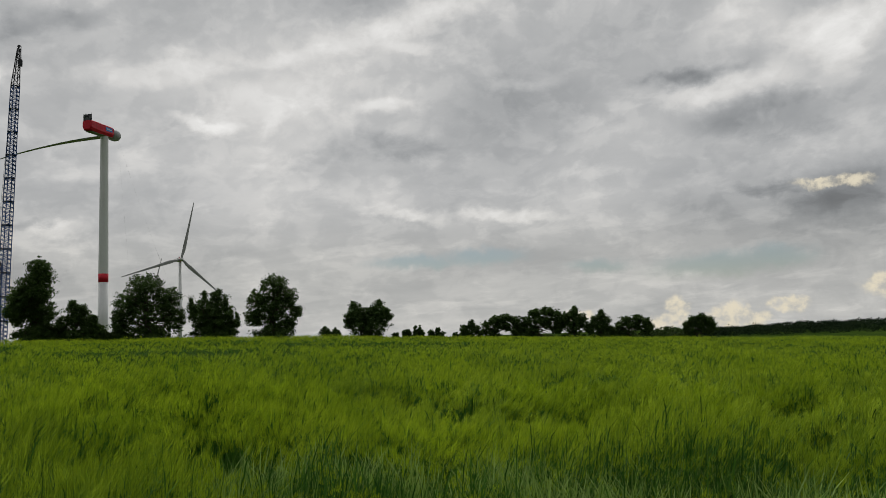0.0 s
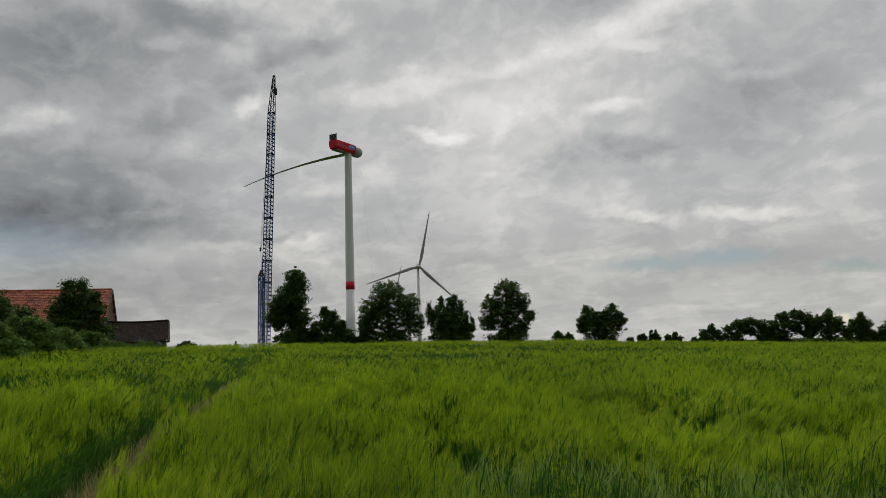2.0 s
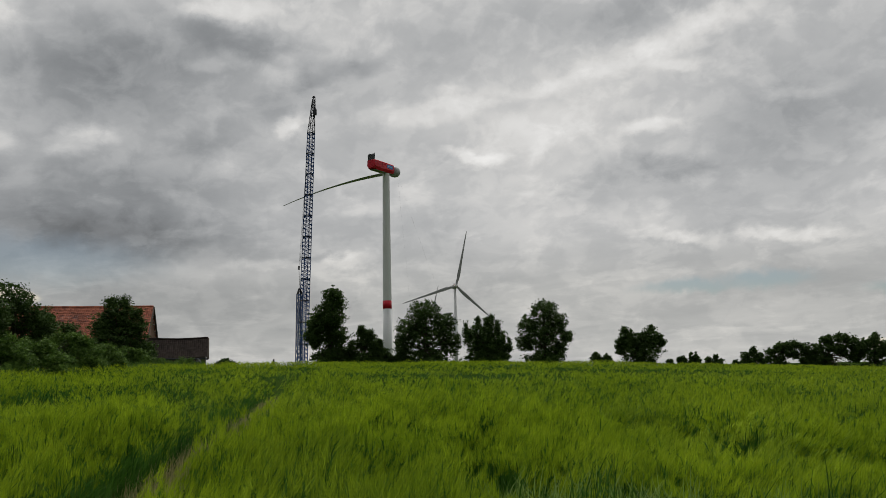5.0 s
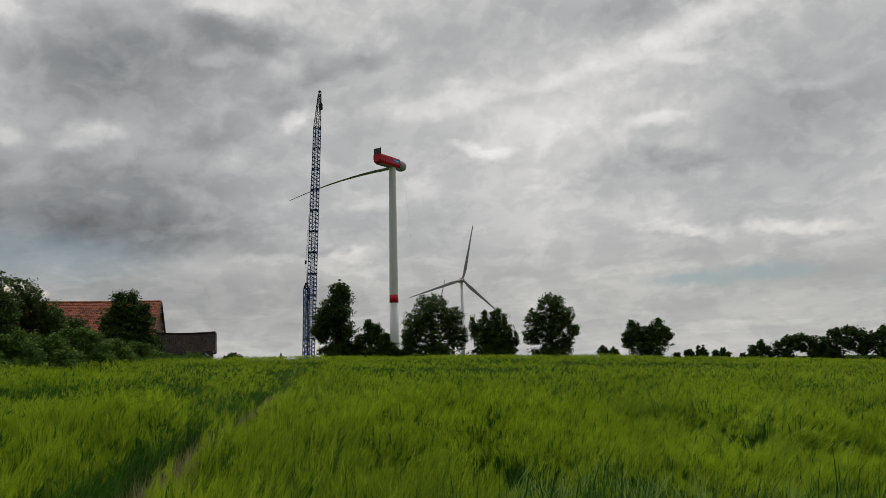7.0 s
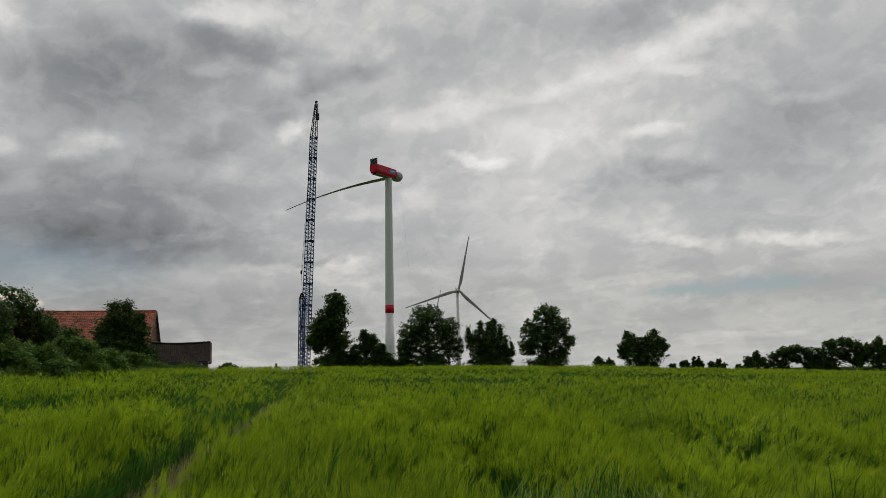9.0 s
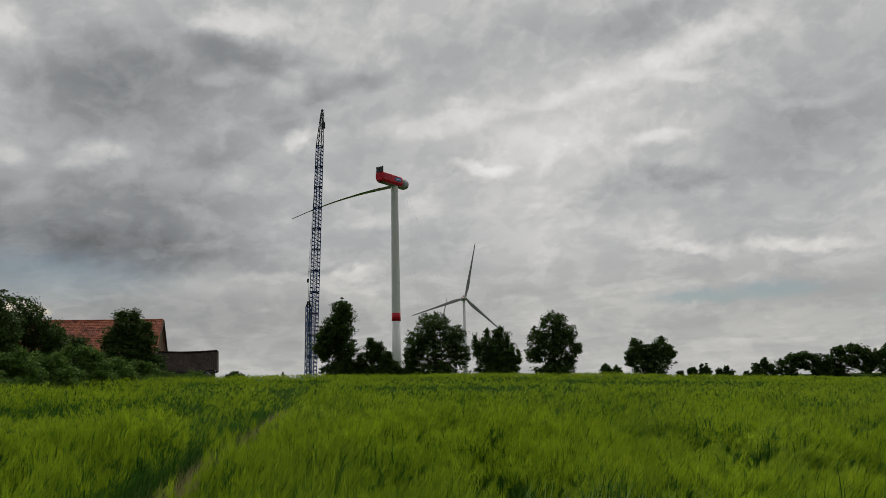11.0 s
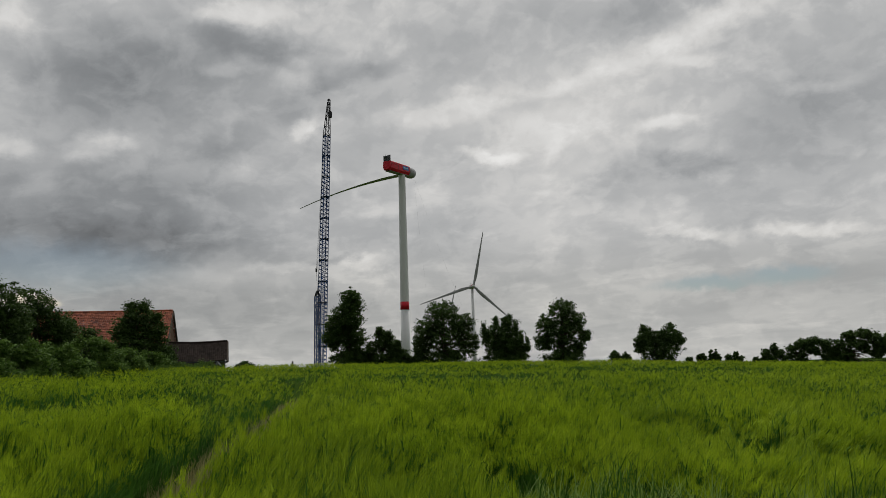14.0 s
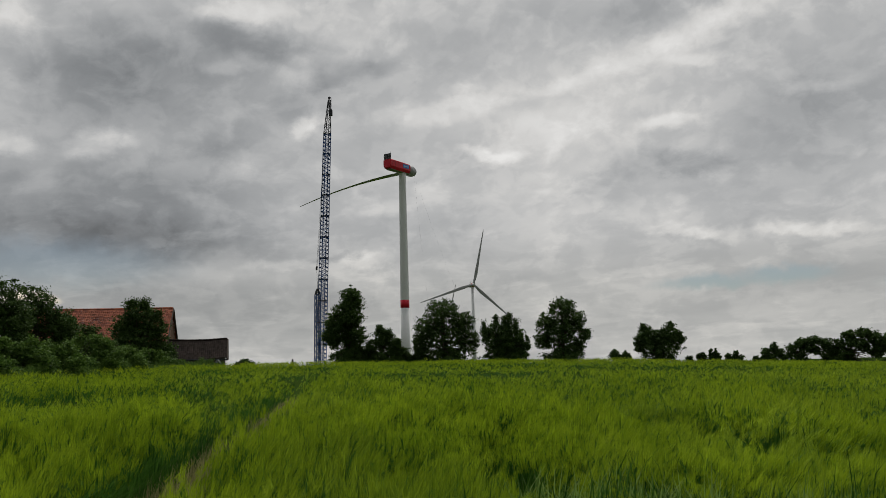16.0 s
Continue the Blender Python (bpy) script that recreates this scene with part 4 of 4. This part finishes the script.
def far_turbine(az, r, hub_el, radius, spin, face, label, seed=0):
    p = spot(az, r)
    hz = EYE + r * math.tan(radians(hub_el)) - p.z
    root = thing("wind_turbine", label, "wind turbine", p.x, p.y, p.z, -az + face, "finished turbines")
    part("tower", lathe(bmesh.new(), [(2.1, -0.5), (1.9, hz * 0.35), (1.35, hz - 1.6)], 24), TOWER, root, smooth=True)
    bm = bmesh.new()
    box(bm, -1.9, -4.0, hz - 1.9, 1.9, 7.5, hz + 2.0, 0.5)
    part("nacelle", bm, TOWER, root)
    bm = bmesh.new()
    box(bm, -1.93, -2.6, hz - 0.9, 1.93, 6.8, hz + 0.3, 0.02)
    part("red_stripe", bm, RED, root, "red stripe on the nacelle")
    for side in (-0.8, 0.8):
        bm = bmesh.new()
        strut(bm, (side, 5.0, hz + 1.8), (side, 5.0, hz + 4.2), 0.12)
        part("mast", bm, DARK, root)
    hub = part("hub", lathe(bmesh.new(), [(0.4, 0.0), (1.2, 0.6), (1.75, 1.8), (1.8, 3.4), (1.4, 3.9)], 24), TOWER, root, smooth=True)
    placed(hub, Matrix.Translation((0, -7.6, hz)) @ pose(0, 0, 0, -90, 0, 0))
    bm = bmesh.new()
    lathe(bm, [(2.2, 0.0), (2.2, 1.3)], 24)
    placed(part("hub_ring", bm, RED, root, "red ring behind the hub"), Matrix.Translation((0, -4.6, hz)) @ pose(0, 0, 0, -90, 0, 0))
    first = None
    for k in range(3):
        m = Matrix.Translation((0, -5.8, hz)) @ pose(0, 0, 0, 0, spin + 120 * k, 0)
        if first is None:
            first = part("blade", blade_mesh(bmesh.new(), radius, 1.1, 3.5), BLADE, root, smooth=True)
            placed(first, m)
        else:
            b2 = new("blade", first.data)
            b2.parent = root
            placed(b2, m)
    return root


far_turbine(4.73, 850, 5.5, 58.0, 12.0, 12.0, "white three-bladed wind turbine with a red nacelle stripe")
far_turbine(3.15, 1900, 3.95, 57.0, 14.0, 8.0, "distant wind turbine half hidden behind a tree")


# ---------------------------------------------------------------- crane
def lattice(bm, p, q, w0, w1, panels, side, chord_r, lace_r):
    """A square lattice between two points."""
    p, q = Vector(p), Vector(q)
    up = (q - p).normalized()
    u = (Vector(side) - up * up.dot(Vector(side))).normalized()
    v = up.cross(u)
    corners = []
    for k in range(panels + 1):
        t = k / panels
        c, w = p.lerp(q, t), (w0 + (w1 - w0) * t) / 2
        corners.append([c + u * w * a + v * w * b for a, b in ((1, 1), (-1, 1), (-1, -1), (1, -1))])
    for j in range(4):
        strut(bm, corners[0][j], corners[-1][j], chord_r, None, 6)
    for k in range(panels):
        for j in range(4):
            i = (j + 1) % 4
            if (k + j) % 2:
                strut(bm, corners[k][j], corners[k + 1][i], lace_r, None, 4)
            else:
                strut(bm, corners[k][i], corners[k + 1][j], lace_r, None, 4)
            if k % 2 == 0:
                strut(bm, corners[k][j], corners[k][i], lace_r, None, 4)


CR = 330.0
foot = spot(-5.75, CR)
crane = thing("crawler_crane", "tall blue lattice-boom crawler crane", "crane", foot.x, foot.y, foot.z)
boom_lo = spot(-5.70, CR, 0.3) - foot
boom_hi = spot(-5.16, CR, 16.0) - foot
SIDE = Vector((0.87, 0.5, 0))
n_sec = 11
for k in range(n_sec):
    bm = bmesh.new()
    p, q = boom_lo.lerp(boom_hi, k / n_sec), boom_lo.lerp(boom_hi, (k + 1) / n_sec)
    w0, w1 = 2.95 - 0.8 * k / n_sec, 2.95 - 0.8 * (k + 1) / n_sec
    lattice(bm, p, q, w0, w1, 11, SIDE, 0.18, 0.085)
    part("boom_section", bm, CRANE_BLUE, crane)
    bm = bmesh.new()
    lattice(bm, p.lerp(q, 0.965), q, w1 + 0.06, w1 + 0.06, 1, SIDE, 0.18, 0.10)
    part("joint_frame", bm, DARK, crane)
up = (boom_hi - boom_lo).normalized()
head = spot(-4.99, CR, 18.42) - foot
bm = bmesh.new()
lattice(bm, boom_hi, head - up * 1.2, 2.15, 0.7, 8, SIDE, 0.17, 0.085)
part("boom_head", bm, DARK, crane, "dark tapering boom head")
for off in (Vector((0.0, 0, -0.4)), Vector((0.5, 0, -5.6))):
    placed(part("sheave", lathe(bmesh.new(), [(0.3, -0.3), (0.52, -0.27), (0.4, 0.0), (0.52, 0.27), (0.3, 0.3)], 20), DARK, crane), Matrix.Translation(head + off) @ pose(0, 0, 0, 90, 0, 30))
bm = bmesh.new()
box(bm, -0.75, -0.5, -1.3, 0.75, 0.5, 1.1, 0.2)
placed(part("hook_block", bm, DARK, crane, "dark hook block below the boom head"), Matrix.Translation(head + Vector((0.55, -1.0, -6.9))))
bm = bmesh.new()
for off in (-0.3, 0.3):
    strut(bm, head + Vector((0.5 + off, -1.0, -0.6)), head + Vector((0.55 + off, -1.0, -6.0)), 0.06, None, 4)
part("hoist_rope", bm, DARK, crane)
mast_lo, mast_hi = spot(-5.92, CR, 0.3) - foot, spot(-5.90, CR, 5.1) - foot
for k in range(3):
    bm = bmesh.new()
    lattice(bm, mast_lo.lerp(mast_hi, k / 3), mast_lo.lerp(mast_hi, (k + 1) / 3), 1.9 - 0.1 * k, 1.8 - 0.1 * k, 7, SIDE, 0.19, 0.10)
    part("mast_section", bm, CRANE_BLUE, crane)
bm = bmesh.new()
lattice(bm, mast_hi, mast_hi + Vector((0, 0, 2.2)), 1.5, 0.4, 2, SIDE, 0.2, 0.12)
part("mast_head", bm, DARK, crane)
bm = bmesh.new()
anchor = boom_lo.lerp(boom_hi, 0.93) + Vector((-1.2, 0, 0))
link = spot(-5.95, CR, 6.9) - foot
strut(bm, mast_hi + Vector((0.1, 0, 2.0)), link, 0.07, None, 4)
strut(bm, link, anchor, 0.05, None, 4)
strut(bm, link + Vector((0.35, 0, 0)), anchor + Vector((0.3, 0, 0)), 0.05, None, 4)
part("pendant_rope", bm, DARK, crane)
bm = bmesh.new()
box(bm, -0.35, -0.25, -0.9, 0.35, 0.25, 0.6, 0.08)
placed(part("spreader", bm, DARK, crane), Matrix.Translation(link))
bm = bmesh.new()
strut(bm, mast_lo + Vector((-1.2, 0, 0)), mast_hi + Vector((-0.5, 0, 1.5)), 0.05, None, 4)
part("stay_rope", bm, DARK, crane)
house_z = 1.6
part("upper_carriage", box(bmesh.new(), -7, -2.2, house_z, 4, 2.2, house_z + 2.6, 0.15), CRANE_BLUE, crane, "blue engine house")
part("counterweight", box(bmesh.new(), -10.5, -3.0, house_z, -7.05, 3.0, house_z + 3.2, 0.1), DARK, crane, "stacked dark counterweight")
part("cab", box(bmesh.new(), 2.0, -3.9, house_z + 0.1, 4.4, -2.25, house_z + 2.5, 0.2), CRANE_BLUE, crane)
for s2 in (-1, 1):
    part("crawler_track", box(bmesh.new(), -5.5, s2 * 4.0 - 0.8, 0, 5.5, s2 * 4.0 + 0.8, 1.5, 0.5), DARK, crane, "dark steel crawler track")


# ---------------------------------------------------------------- barn and shed
def tiled(name, corner, along, down, length, slope_len, mat, parent, row=0.33, col=0.24, wave=0.05, sag=0.0, jitter=0.012, seed=1, step=0.065):
    """A pantiled slope: each row laps over the next, every tile slightly uneven."""
    g = np.random.default_rng(seed)
    along, down = Vector(along).normalized(), Vector(down).normalized()
    out = along.cross(down).normalized()
    if out.z < 0:
        out = -out
    rows_, cols = int(slope_len / row), int(length / col)
    verts, tris = [], []
    prof = ((0.0, 0.0), (0.3, 1.0), (0.62, 0.15), (1.0, 0.0))
    for i in range(rows_):
        for j in range(cols):
            lift_, slip = g.uniform(0, jitter), g.uniform(-jitter, jitter)
            start = len(verts)
            for d, h in ((i * row + slip - 0.02, 0.01), ((i + 1) * row + slip + 0.03, 0.01 + step)):
                for u, w in prof:
                    x = (j + u) * col
                    dip = -sag * math.sin(math.pi * min(1, x / length))
                    p = Vector(corner) + along * x + down * d + out * (h + w * wave + lift_) + Vector((0, 0, dip))
                    verts.append(p[:])
            for q in range(3):
                tris += [(start + q, start + q + 1, start + q + 5), (start + q, start + q + 5, start + q + 4)]
    return tagged(triangles(name, np.array(verts), np.array(tris), mat, parent), kind="stuff")


def gabled(name, label, ridge_right, ridge_az, length, run, fall, wall_drop, roof_mat, wall_mat, sag=0.0, over=0.25, seed=1, row=0.33, step=0.065):
    """A gabled building; its local x runs along the ridge, from the visible end, y points to the front."""
    gz = float(ground(ridge_right.x, ridge_right.y))
    root = thing(name, label, "building", ridge_right.x, ridge_right.y, gz - 0.3)
    a = radians(ridge_az)
    root.matrix_world = Matrix.Translation((ridge_right.x, ridge_right.y, gz - 0.3)) @ Matrix(((-math.sin(a), -math.cos(a), 0, 0), (-math.cos(a), math.sin(a), 0, 0), (0, 0, -1, 0), (0, 0, 0, 1))) @ Matrix.Diagonal((1, 1, -1, 1))
    top = ridge_right.z - gz + 0.3
    eave = top - fall
    slope_len = math.hypot(run, fall) + over
    tiled("front_roof", (-over, 0, top), (1, 0, 0), (0, run, -fall), length + 2 * over, slope_len, roof_mat, root, row=row, step=step, sag=sag, seed=seed)
    tiled("rear_roof", (-over, 0, top), (1, 0, 0), (0, -run, -fall), length + 2 * over, slope_len, roof_mat, root, row=row, step=step, sag=sag, seed=seed + 1)
    bm = bmesh.new()
    n = int(length / 0.4)
    for k in range(n):
        x0 = -over + k * (length + 2 * over) / n
        d = -sag * math.sin(math.pi * (k + 0.5) / n)
        strut(bm, (x0, 0, top + 0.02 + d), (x0 + (length + 2 * over) / n + 0.03, 0, top + 0.04 + d), 0.13, 0.15, 8)
    part("ridge_tiles", bm, roof_mat, root)
    for s2, nm in ((1, "front_wall"), (-1, "rear_wall")):
        part(nm, box(bmesh.new(), 0.3, s2 * (run - 0.35) - 0.15, 0, length - 0.3, s2 * (run - 0.35) + 0.15, eave), wall_mat, root)
    for x0, nm in ((0.0, "gable_wall"), (length - 0.3, "gable_wall")):
        bm = bmesh.new()
        pts = [(-run + 0.2, 0), (run - 0.2, 0), (run - 0.2, eave + 0.02), (0, top - 0.16), (-run + 0.2, eave + 0.02)]
        lo = [bm.verts.new((x0, p, z)) for p, z in pts]
        hi = [bm.verts.new((x0 + 0.3, p, z)) for p, z in pts]
        bm.faces.new(lo)
        bm.faces.new(hi[::-1])
        for k in range(5):
            bm.faces.new((lo[k], lo[(k + 1) % 5], hi[(k + 1) % 5], hi[k]))
        bmesh.ops.recalc_face_normals(bm, faces=bm.faces)
        part(nm, bm, wall_mat, root)
    for s2 in (1, -1):
        bm = bmesh.new()
        strut(bm, (-over - 0.03, 0, top - 0.05), (-over - 0.03, s2 * (run + over * 0.8), eave - 0.2), 0.11, None, 4)
        part("barge_board", bm, BOARD, root, "dark weathered barge board")
        bm = bmesh.new()
        strut(bm, (-over, s2 * (run + over * 0.7), eave - 0.24), (length + over, s2 * (run + over * 0.7), eave - 0.24), 0.08, None, 6)
        part("gutter", bm, DARK, root)
    return root


barn = gabled("barn", "old brick barn with a red clay pantile roof", spot(-15.41, 112, 4.25), 82.0, 17.0, 5.0, 4.3, 0, TILE, BRICK, sag=0.06)
shed = gabled("shed", "low old shed with a sagging dark tiled roof", spot(-11.96, 109, 2.21), 79.0, 7.2, 3.0, 2.35, 0, OLD_TILE, BOARD, sag=0.16, seed=5, row=0.42, step=0.02)

post_at = spot(-7.58, 112)
post = thing("fence_post", "short grey wooden post on the crest", "post", post_at.x, post_at.y, post_at.z)
bm = bmesh.new()
strut(bm, (0, 0, -0.2), (0, 0, 1.25), 0.13, 0.11, 8)
part("stake", bm, BARK, post)

tarp_at = spot(-12.35, 105)
tarp = thing("tarpaulin", "small pale tarpaulin hung over a heap beside the shed", "tarpaulin", tarp_at.x, tarp_at.y, tarp_at.z)
bm = bmesh.new()
ridge = [bm.verts.new((-0.1 + 0.05 * k, -0.5 + 0.5 * k, 1.35 - 0.12 * k)) for k in range(3)]
left = [bm.verts.new((-1.0 - 0.1 * k, -0.6 + 0.5 * k, 0.0)) for k in range(3)]
right = [bm.verts.new((0.7 + 0.1 * k, -0.6 + 0.5 * k, 0.0)) for k in range(3)]
for k in range(2):
    bm.faces.new((left[k], ridge[k], ridge[k + 1], left[k + 1]))
    bm.faces.new((ridge[k], right[k], right[k + 1], ridge[k + 1]))
bmesh.ops.solidify(bm, geom=bm.faces[:], thickness=0.03)
part("sheet", bm, GREY, tarp)
